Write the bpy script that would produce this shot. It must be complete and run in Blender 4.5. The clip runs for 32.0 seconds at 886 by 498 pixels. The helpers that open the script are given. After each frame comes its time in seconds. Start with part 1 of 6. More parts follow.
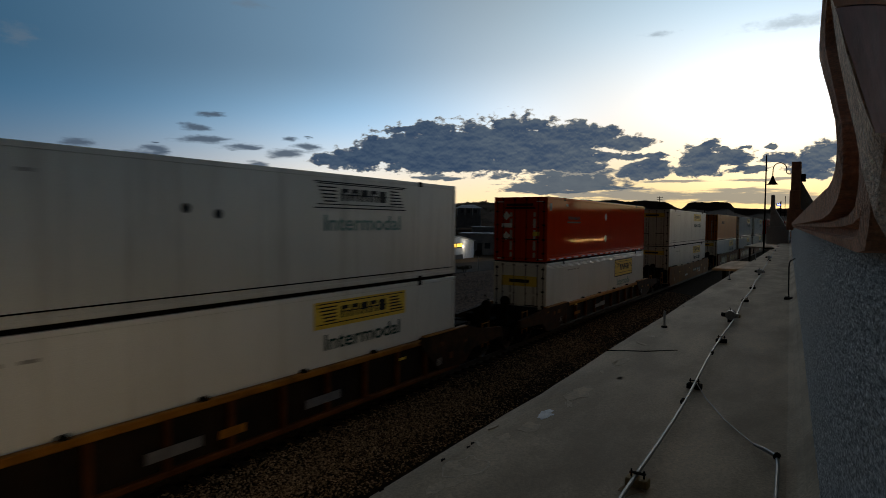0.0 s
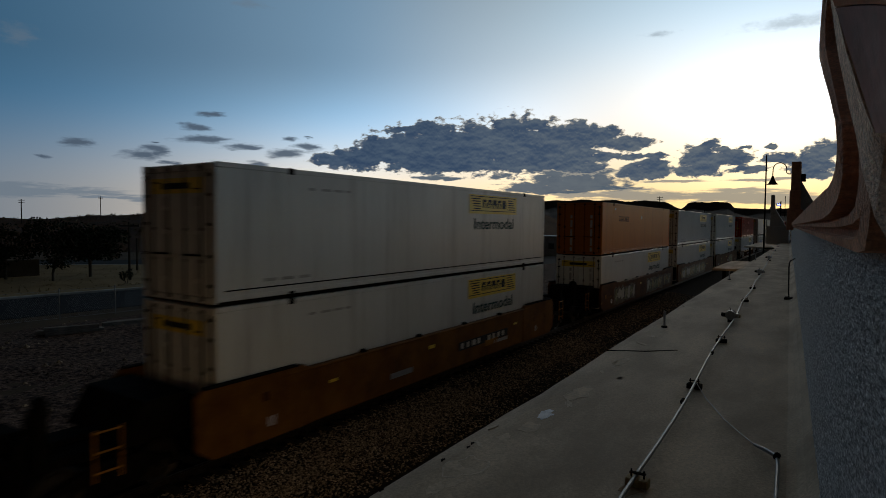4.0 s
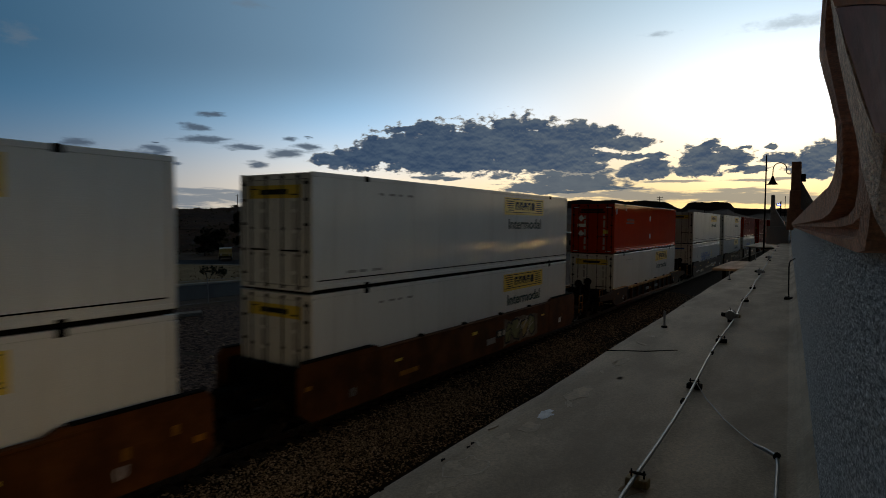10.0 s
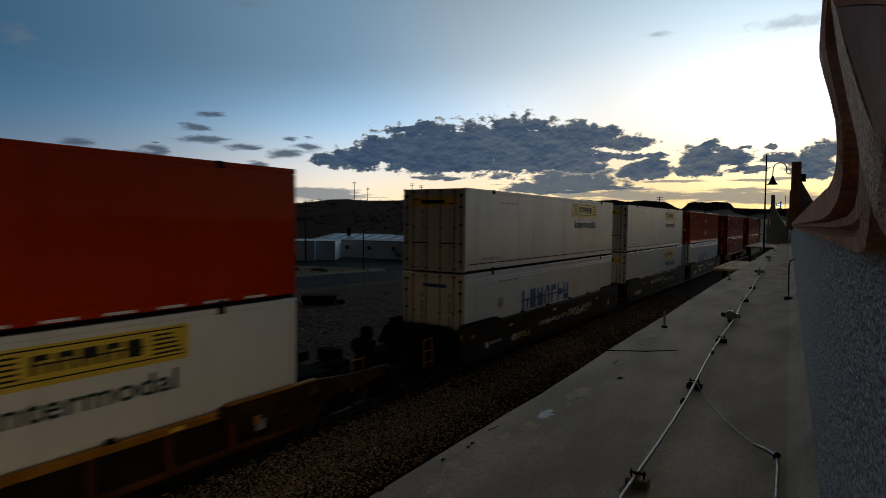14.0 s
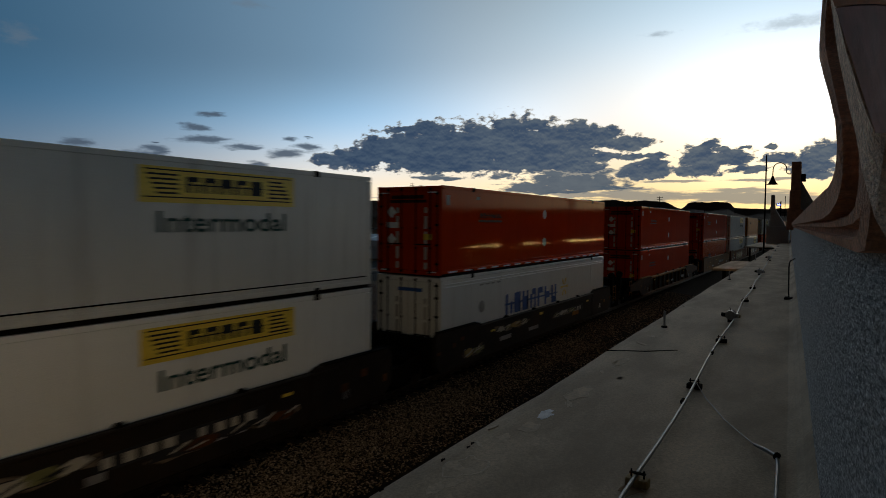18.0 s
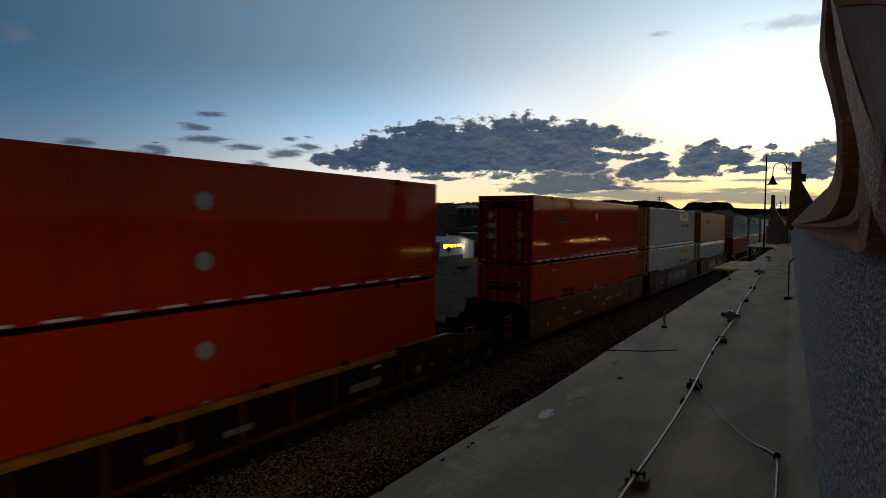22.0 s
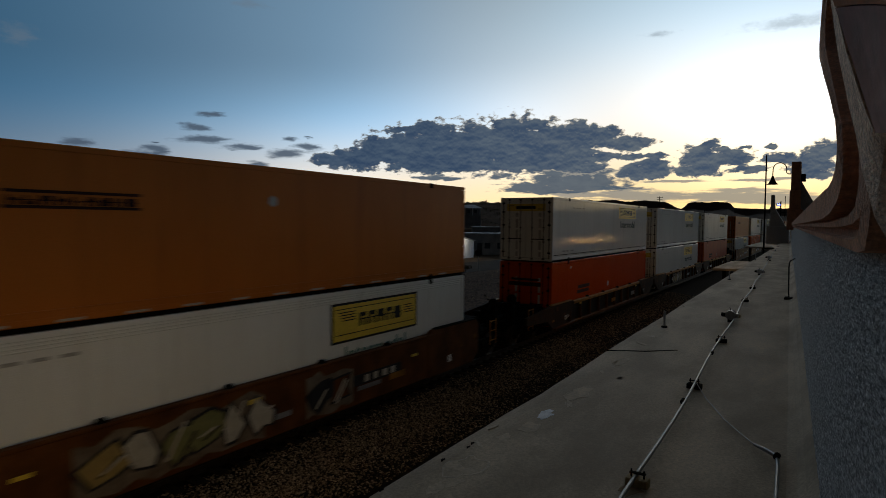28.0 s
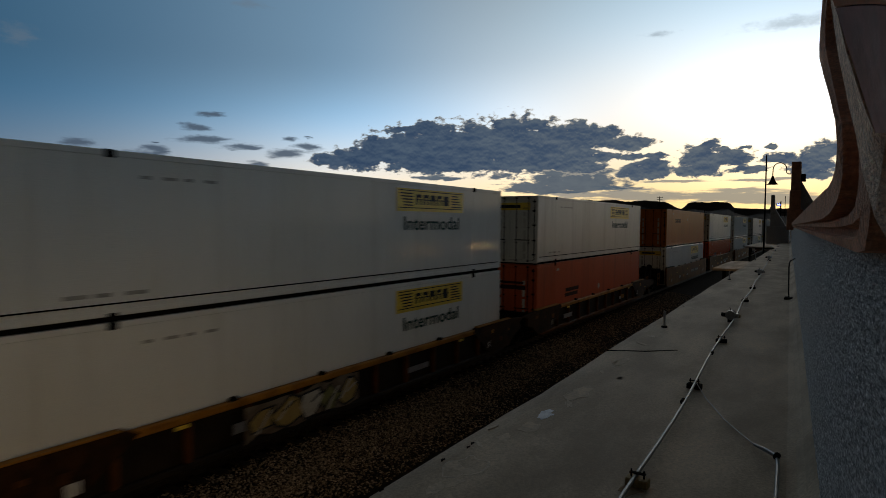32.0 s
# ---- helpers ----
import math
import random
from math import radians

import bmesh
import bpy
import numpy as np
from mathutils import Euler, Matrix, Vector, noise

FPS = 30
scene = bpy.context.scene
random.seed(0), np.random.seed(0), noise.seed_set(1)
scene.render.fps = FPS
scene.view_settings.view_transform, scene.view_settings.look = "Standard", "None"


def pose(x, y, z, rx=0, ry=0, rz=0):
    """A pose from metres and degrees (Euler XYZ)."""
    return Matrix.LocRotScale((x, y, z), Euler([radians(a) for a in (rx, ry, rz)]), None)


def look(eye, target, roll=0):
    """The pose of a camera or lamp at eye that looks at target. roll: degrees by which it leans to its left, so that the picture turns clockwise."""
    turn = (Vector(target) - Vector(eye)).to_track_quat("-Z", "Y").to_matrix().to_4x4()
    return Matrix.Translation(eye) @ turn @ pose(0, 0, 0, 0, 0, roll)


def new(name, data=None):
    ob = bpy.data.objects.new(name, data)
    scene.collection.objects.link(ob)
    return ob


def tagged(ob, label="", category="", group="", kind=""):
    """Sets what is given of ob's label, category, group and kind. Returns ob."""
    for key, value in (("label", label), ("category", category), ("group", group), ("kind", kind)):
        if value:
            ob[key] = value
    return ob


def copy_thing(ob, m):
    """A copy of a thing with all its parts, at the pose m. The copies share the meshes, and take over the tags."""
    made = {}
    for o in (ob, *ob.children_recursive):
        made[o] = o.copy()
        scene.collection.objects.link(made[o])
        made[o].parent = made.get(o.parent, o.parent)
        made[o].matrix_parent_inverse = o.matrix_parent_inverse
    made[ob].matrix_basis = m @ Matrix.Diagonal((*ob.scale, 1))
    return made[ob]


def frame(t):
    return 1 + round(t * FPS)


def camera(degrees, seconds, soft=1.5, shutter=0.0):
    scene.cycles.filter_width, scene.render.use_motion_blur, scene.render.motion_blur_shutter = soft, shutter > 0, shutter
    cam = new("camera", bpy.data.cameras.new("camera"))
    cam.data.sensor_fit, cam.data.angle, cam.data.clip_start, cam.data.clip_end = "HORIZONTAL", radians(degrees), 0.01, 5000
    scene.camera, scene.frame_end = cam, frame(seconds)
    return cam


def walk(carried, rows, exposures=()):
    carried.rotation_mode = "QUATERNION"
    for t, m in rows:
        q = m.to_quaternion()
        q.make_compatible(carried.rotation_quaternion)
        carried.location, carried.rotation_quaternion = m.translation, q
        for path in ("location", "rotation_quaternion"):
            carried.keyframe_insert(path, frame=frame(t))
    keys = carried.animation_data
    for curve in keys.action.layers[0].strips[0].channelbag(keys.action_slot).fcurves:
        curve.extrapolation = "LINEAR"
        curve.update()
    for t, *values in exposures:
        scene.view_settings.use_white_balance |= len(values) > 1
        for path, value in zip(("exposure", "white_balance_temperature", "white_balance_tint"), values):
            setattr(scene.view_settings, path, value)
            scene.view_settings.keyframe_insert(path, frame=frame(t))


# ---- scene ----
# ---- camera ----
cam = camera(74.53, 32.0, soft=0.55, shutter=0.5)
EYE = (-1.194, 0.0, 5.062)
AIM = (7.1539, 5.4867, 4.6044)
VIEW = look(EYE, AIM, 0.54)
walk(cam, [(0.0, VIEW), (32.0, VIEW)], exposures=[(0.0, 0.0, 7800, 13), (32.0, 0.0, 7800, 13)])

# ---- world: dusk sky after sunset, clouds by direction ----
SUN_AZ = 4.0          # degrees from +X towards +Y
SKY_GAIN, GLOW, SKY_FLOOR = 0.0008, 1.60, 0.0082
world = bpy.data.worlds.new("dusk")
scene.world = world
world.use_nodes = True
wt = world.node_tree
wt.nodes.clear()


def wmath(op, a, b=None, c=None, clamp=False):
    n = wt.nodes.new("ShaderNodeMath")
    n.operation, n.use_clamp = op, clamp
    for i, v in enumerate((a, b, c)):
        if v is None:
            continue
        if isinstance(v, (int, float)):
            n.inputs[i].default_value = v
        else:
            wt.links.new(v, n.inputs[i])
    return n.outputs[0]


def wramp(value, a, b, lo=0.0, hi=1.0):
    n = wt.nodes.new("ShaderNodeMapRange")
    n.interpolation_type = "SMOOTHSTEP"
    wt.links.new(value, n.inputs["Value"])
    n.inputs["From Min"].default_value, n.inputs["From Max"].default_value = a, b
    n.inputs["To Min"].default_value, n.inputs["To Max"].default_value = lo, hi
    return n.outputs[0]


def wmix(fac, a, b, kind="MIX"):
    n = wt.nodes.new("ShaderNodeMixRGB")
    n.blend_type = kind
    for i, v in enumerate((fac, a, b)):
        if isinstance(v, (int, float)):
            n.inputs[i].default_value = v
        elif isinstance(v, tuple):
            n.inputs[i].default_value = (*v, 1)
        else:
            wt.links.new(v, n.inputs[i])
    return n.outputs[0]


sky = wt.nodes.new("ShaderNodeTexSky")
sky.sky_type, sky.sun_disc = "NISHITA", False
sky.sun_elevation, sky.sun_rotation = radians(2.2), radians(90 - SUN_AZ)
sky.altitude, sky.air_density, sky.dust_density, sky.ozone_density = 1000.0, 1.0, 1.2, 2.0
coord = wt.nodes.new("ShaderNodeTexCoord")
sep = wt.nodes.new("ShaderNodeSeparateXYZ")
wt.links.new(coord.outputs["Generated"], sep.inputs[0])
wx, wy, wz = sep.outputs
AZ = wmath("DEGREES", wmath("ARCTAN2", wy, wx))
EL = wmath("DEGREES", wmath("ARCSINE", wz))
comb = wt.nodes.new("ShaderNodeCombineXYZ")
wt.links.new(AZ, comb.inputs[0])
wt.links.new(EL, comb.inputs[1])
SKYPOS = comb.outputs[0]

# cumulus bank, small lens clouds, low streaks: azimuth, elevation, half width, half height
BANK = [
    (41.3, 6.12, 3.36, 1.08), (38.0, 6.84, 3.83, 1.83), (34.2, 7.22, 4.41, 2.37), (29.8, 7.25, 4.39, 2.48), (26.5, 7.57, 4.07, 2.67),
    (23.2, 7.43, 3.47, 2.33), (20.9, 7.18, 2.74, 2.32), (19.0, 8.29, 2.59, 1.14), (15.9, 7.58, 2.41, 0.67), (32.5, 5.72, 8.23, 0.93),
    (24.8, 5.73, 5.93, 0.86), (27.6, 9.38, 1.31, 0.85), (34.6, 8.94, 2.31, 0.75), (24.6, 9.35, 1.61, 0.63), (20.6, 8.95, 1.68, 0.83),
    (36.9, 8.9, 2.2, 0.32), (44.3, 5.83, 1.81, 0.69), (20.0, 5.37, 2.3, 0.69), (14.4, 4.86, 2.97, 0.78), (13.8, 5.57, 1.38, 0.62),
    (15.5, 6.33, 1.2, 0.36), (13.4, 6.37, 1.46, 0.26), (17.7, 6.28, 1.43, 0.47), (9.4, 6.09, 2.03, 1.19), (7.3, 5.86, 1.96, 0.78),
    (9.7, 4.85, 1.86, 0.65), (9.2, 7.02, 1.1, 0.39), (7.7, 6.76, 0.54, 0.34), (5.6, 4.83, 1.56, 0.34), (6.2, 6.59, 0.44, 0.14),
    (4.0, 6.76, 0.67, 0.19), (3.6, 5.7, 1.42, 0.52), (1.4, 5.13, 1.83, 0.93), (0.2, 6.09, 1.32, 0.82), (1.0, 4.38, 1.58, 0.46), (-8, 5.0, 5, 1.6)]
LENS = [
    (65.2, 6.33, 1.59, 0.46), (67.7, 5.0, 0.83, 0.18), (60.6, 5.61, 2.18, 0.48), (59.4, 5.97, 1.34, 0.54), (59.7, 6.64, 0.62, 0.15),
    (55.6, 7.2, 2.93, 0.45), (52.1, 6.68, 1.98, 0.31), (56.3, 8.29, 1.4, 0.35), (54.9, 9.48, 1.43, 0.3), (58.4, 5.05, 1.0, 0.15),
    (48.5, 6.32, 2.37, 0.52), (46.2, 7.04, 1.47, 0.47), (51.0, 5.18, 1.31, 0.36), (47.9, 7.81, 0.67, 0.26), (46.6, 7.91, 0.47, 0.16)]
STRATUS = [
    (21.1, 3.99, 5.27, 1.02), (24.3, 3.46, 3.78, 0.65), (27.8, 4.49, 1.21, 0.27), (33.9, 4.34, 2.43, 0.27), (19.0, 4.82, 2.08, 0.42)]
LOW = [
    (58.0, 1.63, 3.66, 0.6), (63.7, 1.77, 2.89, 0.14), (52.3, 2.12, 6.43, 0.73), (45.6, 2.52, 4.75, 0.65), (7.3, 2.61, 7.59, 0.55),
    (14.4, 2.68, 5.44, 0.52), (20.0, 2.8, 3.67, 0.32), (3.0, 2.22, 3.71, 0.43), (16.4, 3.37, 3.04, 0.21), (11.5, 3.98, 2.86, 0.15),
    (5.1, 3.94, 3.01, 0.15), (12.5, 5.02, 2.9, 0.2), (75, 2.2, 12, .7), (-12, 3.0, 9, .5)]
VEIL = [
    (69.2, 14.09, 1.65, 1.07), (51.4, 19.1, 1.97, 0.55), (13.5, 16.85, 1.65, 0.42), (3.0, 16.49, 4.89, 0.69), (95, 16, 9, 2), (130, 22, 14, 3)]

def warped(amount_az, amount_el, scale_az, scale_el, shift):
    """The sky position, pushed about by noise so that cloud outlines fray."""
    m = wt.nodes.new("ShaderNodeVectorMath")
    m.operation = "MULTIPLY_ADD"
    wt.links.new(SKYPOS, m.inputs[0])
    m.inputs[1].default_value, m.inputs[2].default_value = (scale_az, scale_el, 0), (shift, shift, 0)
    n = wt.nodes.new("ShaderNodeTexNoise")
    n.inputs["Scale"].default_value, n.inputs["Detail"].default_value, n.inputs["Roughness"].default_value = 1.0, 9, .62
    wt.links.new(m.outputs[0], n.inputs["Vector"])
    d = wt.nodes.new("ShaderNodeVectorMath")
    d.operation = "MULTIPLY_ADD"
    wt.links.new(n.outputs["Color"], d.inputs[0])
    d.inputs[1].default_value = (amount_az, amount_el, 0)
    d.inputs[2].default_value = (-amount_az / 2, -amount_el / 2, 0)
    a = wt.nodes.new("ShaderNodeVectorMath")
    a.operation = "ADD"
    wt.links.new(SKYPOS, a.inputs[0])
    wt.links.new(d.outputs[0], a.inputs[1])
    return a.outputs[0]


def field(spots, at):
    """How deep a direction lies within the nearest of these oval clouds."""
    total = None
    for a, e, w, h in spots:
        m = wt.nodes.new("ShaderNodeVectorMath")
        m.operation = "MULTIPLY_ADD"
        wt.links.new(at, m.inputs[0])
        m.inputs[1].default_value = (1 / w, 1 / h, 0)
        m.inputs[2].default_value = (-a / w, -e / h, 0)
        l = wt.nodes.new("ShaderNodeVectorMath")
        l.operation = "LENGTH"
        wt.links.new(m.outputs[0], l.inputs[0])
        d = wmath("SUBTRACT", 1.0, l.outputs["Value"])
        total = d if total is None else wmath("MAXIMUM", total, d)
    return wmath("MAXIMUM", total, -1.5)


def wnoise(sx, sy, detail, rough, shift=0.0, dist=0.0, up=0.0):
    m = wt.nodes.new("ShaderNodeVectorMath")
    m.operation = "MULTIPLY_ADD"
    wt.links.new(SKYPOS, m.inputs[0])
    m.inputs[1].default_value = (sx, sy, 0)
    m.inputs[2].default_value = (shift, shift * .7 + up, shift * .3)
    n = wt.nodes.new("ShaderNodeTexNoise")
    n.inputs["Scale"].default_value, n.inputs["Detail"].default_value = 1.0, detail
    n.inputs["Roughness"].default_value, n.inputs["Distortion"].default_value = rough, dist
    wt.links.new(m.outputs[0], n.inputs["Vector"])
    return n.outputs["Fac"]


puff = wnoise(.85, 1.5, 12, .62, 3.1, .0)
puff_up = wnoise(.85, 1.5, 12, .62, 3.1, .0, .30)
streak = wnoise(.22, 1.9, 8, .62, 7.7, .4)
wisp = wnoise(.45, 1.7, 11, .64, 5.3, .3)
lump = wnoise(.55, 1.1, 9, .6, 1.7)
FRAYED, WISPY = warped(2.6, 1.1, .55, .95, 2.2), warped(4.2, 1.0, .28, 1.3, 6.1)
bank = wmath("ADD", field(BANK, FRAYED), wmath("MULTIPLY_ADD", puff, 2.0, -.86))
lens = wmath("ADD", field(LENS, WISPY), wmath("MULTIPLY_ADD", wisp, 2.0, -.84))
stratus = wmath("ADD", field(STRATUS, WISPY), wmath("MULTIPLY_ADD", wisp, 2.2, -1.05))
low = wmath("ADD", field(LOW, WISPY), wmath("MULTIPLY_ADD", streak, 2.6, -1.20))
veil = wmath("ADD", field(VEIL, WISPY), wmath("MULTIPLY_ADD", puff, 1.4, -.7))
a_bank, a_lens = wramp(bank, -.02, .22), wmath("MULTIPLY", wramp(lens, .05, .95), .92)
a_low, a_veil = wmath("MULTIPLY", wramp(low, -.10, .45), .82), wmath("MULTIPLY", wramp(veil, 0, 1.0), .42)
a_stratus = wmath("MULTIPLY", wramp(stratus, -.12, .22), .96)
# thick parts go dark slate, thin rims keep the light that comes through; warmer and lighter towards the sunset
near = wramp(wmath("ABSOLUTE", wmath("SUBTRACT", AZ, SUN_AZ)), 4, 40, 1, 0)
lit = wmath("MULTIPLY", wmath("SUBTRACT", puff, puff_up), 2.6)
thick = wramp(bank, .02, .34)
shade = wmath("SUBTRACT", wmath("MULTIPLY_ADD", lump, 2.6, -.75), lit, clamp=True)
rim = wmix(near, (.25, .29, .33), (.56, .55, .47))
core = wmix(shade, wmix(near, (.056, .102, .176), (.112, .154, .205)), wmix(near, (.026, .060, .132), (.046, .084, .156)))
c_bank = wmix(thick, rim, core)
c_low = wmix(near, (.125, .185, .265), (.17, .21, .25))
c_stratus = wmix(wmath("MULTIPLY_ADD", lump, 2.4, -.7, clamp=True), (.078, .126, .186), (.046, .088, .152))
# clear sky: the sky texture, and the twilight glow that falls off with the distance from where the sun went down
cosang = wmath("ADD", wmath("MULTIPLY", wz, math.sin(radians(9))),
               wmath("MULTIPLY", math.cos(radians(9)), wmath("ADD", wmath("MULTIPLY", wx, math.cos(radians(SUN_AZ))), wmath("MULTIPLY", wy, math.sin(radians(SUN_AZ))))))
ANG = wmath("DEGREES", wmath("ARCCOSINE", wmath("MINIMUM", wmath("MAXIMUM", cosang, -1.0), 1.0)))
fall = wmath("ADD", wmath("MULTIPLY", wmath("EXPONENT", wmath("MULTIPLY", ANG, -1 / 27.0)), GLOW), SKY_FLOOR)
tint = wmix(wramp(ANG, 8, 42), (.95, 1.0, 1.05), (.48, .98, 1.62))
tint = wmix(wramp(ANG, 40, 75), tint, (.24, .95, 1.95))
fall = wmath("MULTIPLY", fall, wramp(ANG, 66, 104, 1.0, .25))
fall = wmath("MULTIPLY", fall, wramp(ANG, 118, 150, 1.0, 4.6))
fall = wmath("MULTIPLY", fall, wmath("ADD", 1.0, wmath("MULTIPLY", wmath("MULTIPLY", wramp(ANG, 12, 24), wramp(ANG, 36, 66, 1, 0)), wramp(EL, 7, 16, .50, 0))))
fall = wmath("MULTIPLY", fall, wmath("ADD", 1.0, wmath("MULTIPLY", wramp(ANG, 24, 44), wramp(EL, 3, 15, .46, -.20))))
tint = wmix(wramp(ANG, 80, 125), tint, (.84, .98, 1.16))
tint = wmix(wmath("MULTIPLY", wramp(EL, 8, 21), wramp(ANG, 18, 42, 1, 0)), tint, (.64, .98, 1.34))
tint = wmix(wramp(EL, 33, 58), tint, (1.08, 1.0, .88))
fall = wmath("MULTIPLY", fall, wramp(EL, 16, 62, 1.0, .30))
fall = wmath("MULTIPLY", fall, wmath("SUBTRACT", 1.0, wmath("MULTIPLY", wramp(EL, 9, 24, 0, .34), wramp(ANG, 24, 48, 1, 0))))
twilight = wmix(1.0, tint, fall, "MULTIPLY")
haze = wmath("MULTIPLY", wramp(EL, 0.5, 11, 1, 0), wramp(ANG, 20, 105, 1.0, .10))
twilight = wmix(wmath("MULTIPLY", haze, .95), twilight, wmix(1.0, wmix(wramp(ANG, 5, 62), (.68, .52, .22), (1.14, .95, .68)), wmath("MULTIPLY", fall, 1.42), "MULTIPLY"))
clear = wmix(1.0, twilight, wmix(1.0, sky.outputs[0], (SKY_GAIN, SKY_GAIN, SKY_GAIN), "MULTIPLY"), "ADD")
col = wmix(a_veil, clear, (.12, .17, .24))
col = wmix(a_low, col, c_low)
col = wmix(a_stratus, col, c_stratus)
col = wmix(a_lens, col, wmix(near, (.056, .094, .156), (.085, .13, .195)))
col = wmix(a_bank, col, c_bank)
bg = wt.nodes.new("ShaderNodeBackground")
bg.inputs["Strength"].default_value = 1.0
wt.links.new(col, bg.inputs["Color"])
wout = wt.nodes.new("ShaderNodeOutputWorld")
wt.links.new(bg.outputs[0], wout.inputs[0])

# the last glow of the sun that has just set: very weak and wide
sun = new("sun", bpy.data.lights.new("sun", "SUN"))
sun.data.energy, sun.data.angle, sun.data.color = 0.12, radians(30), (1.0, .86, .68)
sun.matrix_world = look((0, 0, 0), (-math.cos(radians(SUN_AZ)), -math.sin(radians(SUN_AZ)), -.12))


# ---- materials ----
def paint(name, c1, c2, scale=1.0, rough=.6, metal=0.0, bump=.2, bump_scale=40.0, stretch=(1, 1, 1), low=.35, high=.65,
          per_object=0.0, dirt=None, dirt_scale=.4, dirt_amount=.5, dirt_stretch=(1, 1, 1), spec=.5, bump_dist=.01, rough_var=.12, grain=(1, 1, 1), per_island=0.0, fine_mix=.35):
    """A surface of two tones that vary coarsely and finely, with fine relief and, where given, a layer of dirt."""
    m = bpy.data.materials.new(name)
    m.use_nodes = True
    t = m.node_tree
    b = t.nodes["Principled BSDF"]
    L = t.links.new
    tc = t.nodes.new("ShaderNodeTexCoord")

    def noise_at(s, st, detail, r=.6):
        mp = t.nodes.new("ShaderNodeMapping")
        mp.inputs["Scale"].default_value = st
        L(tc.outputs["Object"], mp.inputs["Vector"])
        n = t.nodes.new("ShaderNodeTexNoise")
        n.inputs["Scale"].default_value, n.inputs["Detail"].default_value, n.inputs["Roughness"].default_value = s, detail, r
        L(mp.outputs[0], n.inputs["Vector"])
        return n.outputs["Fac"]

    def span(v, a, b_, lo=0.0, hi=1.0):
        n = t.nodes.new("ShaderNodeMapRange")
        L(v, n.inputs["Value"])
        for key, val in (("From Min", a), ("From Max", b_), ("To Min", lo), ("To Max", hi)):
            n.inputs[key].default_value = val
        return n.outputs[0]

    def mix(f, a, b_, kind="MIX"):
        n = t.nodes.new("ShaderNodeMixRGB")
        n.blend_type = kind
        for i, v in enumerate((f, a, b_)):
            if isinstance(v, (int, float)):
                n.inputs[i].default_value = v
            elif isinstance(v, tuple):
                n.inputs[i].default_value = (*v, 1)
            else:
                L(v, n.inputs[i])
        return n.outputs[0]

    tone = noise_at(scale, stretch, 8)
    fine = noise_at(bump_scale, grain, 4)
    colour = mix(span(tone, low, high), c1, c2)
    colour = mix(fine_mix, colour, mix(1.0, colour, mix(span(fine, .3, .7), (.45, .45, .45), (1.5, 1.5, 1.5)), "MULTIPLY"))
    if dirt:
        d = noise_at(dirt_scale, dirt_stretch, 9, .65)
        colour = mix(span(d, .5, .75, 0, dirt_amount), colour, dirt)
    if per_island:
        geo = t.nodes.new("ShaderNodeNewGeometry")
        colour = mix(1.0, colour, mix(geo.outputs["Random Per Island"], (1 - per_island,) * 3, (1 + per_island * 1.3,) * 3), "MULTIPLY")
    if per_object:
        info = t.nodes.new("ShaderNodeObjectInfo")
        colour = mix(1.0, colour, mix(info.outputs["Random"], (1 - per_object,) * 3, (1 + per_object,) * 3), "MULTIPLY")
    L(colour, b.inputs["Base Color"])
    L(span(fine, .3, .7, max(rough - rough_var, .03), min(rough + rough_var, 1)), b.inputs["Roughness"])
    b.inputs["Metallic"].default_value = metal
    b.inputs["Specular IOR Level"].default_value = spec
    if bump:
        bp = t.nodes.new("ShaderNodeBump")
        bp.inputs["Strength"].default_value, bp.inputs["Distance"].default_value = bump, bump_dist
        L(fine, bp.inputs["Height"])
        L(bp.outputs[0], b.inputs["Normal"])
    return m


def glow(name, colour, strength):
    m = bpy.data.materials.new(name)
    m.use_nodes = True
    b = m.node_tree.nodes["Principled BSDF"]
    b.inputs["Base Color"].default_value = (*colour, 1)
    b.inputs["Emission Color"].default_value = (*colour, 1)
    b.inputs["Emission Strength"].default_value = strength
    return m


def glass(name, colour=(.05, .06, .07)):
    m = bpy.data.materials.new(name)
    m.use_nodes = True
    b = m.node_tree.nodes["Principled BSDF"]
    b.inputs["Base Color"].default_value = (*colour, 1)
    b.inputs["Roughness"].default_value = .06
    return m


STREAK = (1.6, 1.6, .12)
RUSTY = dict(rough=.55, scale=.8, bump=.12, bump_scale=60, dirt_stretch=STREAK, dirt_scale=1.3, stretch=(.5, .5, .25))
white_paint = paint("white_container_paint", (.73, .72, .66), (.80, .79, .73), dirt=(.46, .43, .36), dirt_amount=.30, spec=0.13, rough_var=.02, **{**RUSTY, "rough": .06, "bump": .06})
grey_paint = paint("aged_white_container_paint", (.55, .54, .48), (.63, .62, .56), dirt=(.26, .23, .19), dirt_amount=.5, **{**RUSTY, "rough": .36})
red_paint = paint("red_container_paint", (.48, .031, .0022), (.54, .037, .0028), spec=0.05, dirt=(.30, .018, .004), dirt_amount=.35, rough_var=.02, **{**RUSTY, "rough": .06, "bump": .02})
orange_paint = paint("orange_container_paint", (.52, .056, .004), (.58, .066, .005), spec=0.05, dirt=(.34, .05, .010), dirt_amount=.4, **{**RUSTY, "rough": .22, "bump": .04})
brown_paint = paint("faded_brown_container_paint", (.45, .125, .018), (.51, .148, .024), spec=0.08, dirt=(.24, .07, .016), dirt_amount=.4, **{**RUSTY, "rough": .38})
brick_paint = paint("faded_red_container_paint", (.48, .085, .03), (.54, .10, .04), spec=0.08, dirt=(.20, .05, .025), dirt_amount=.5, **{**RUSTY, "rough": .45})
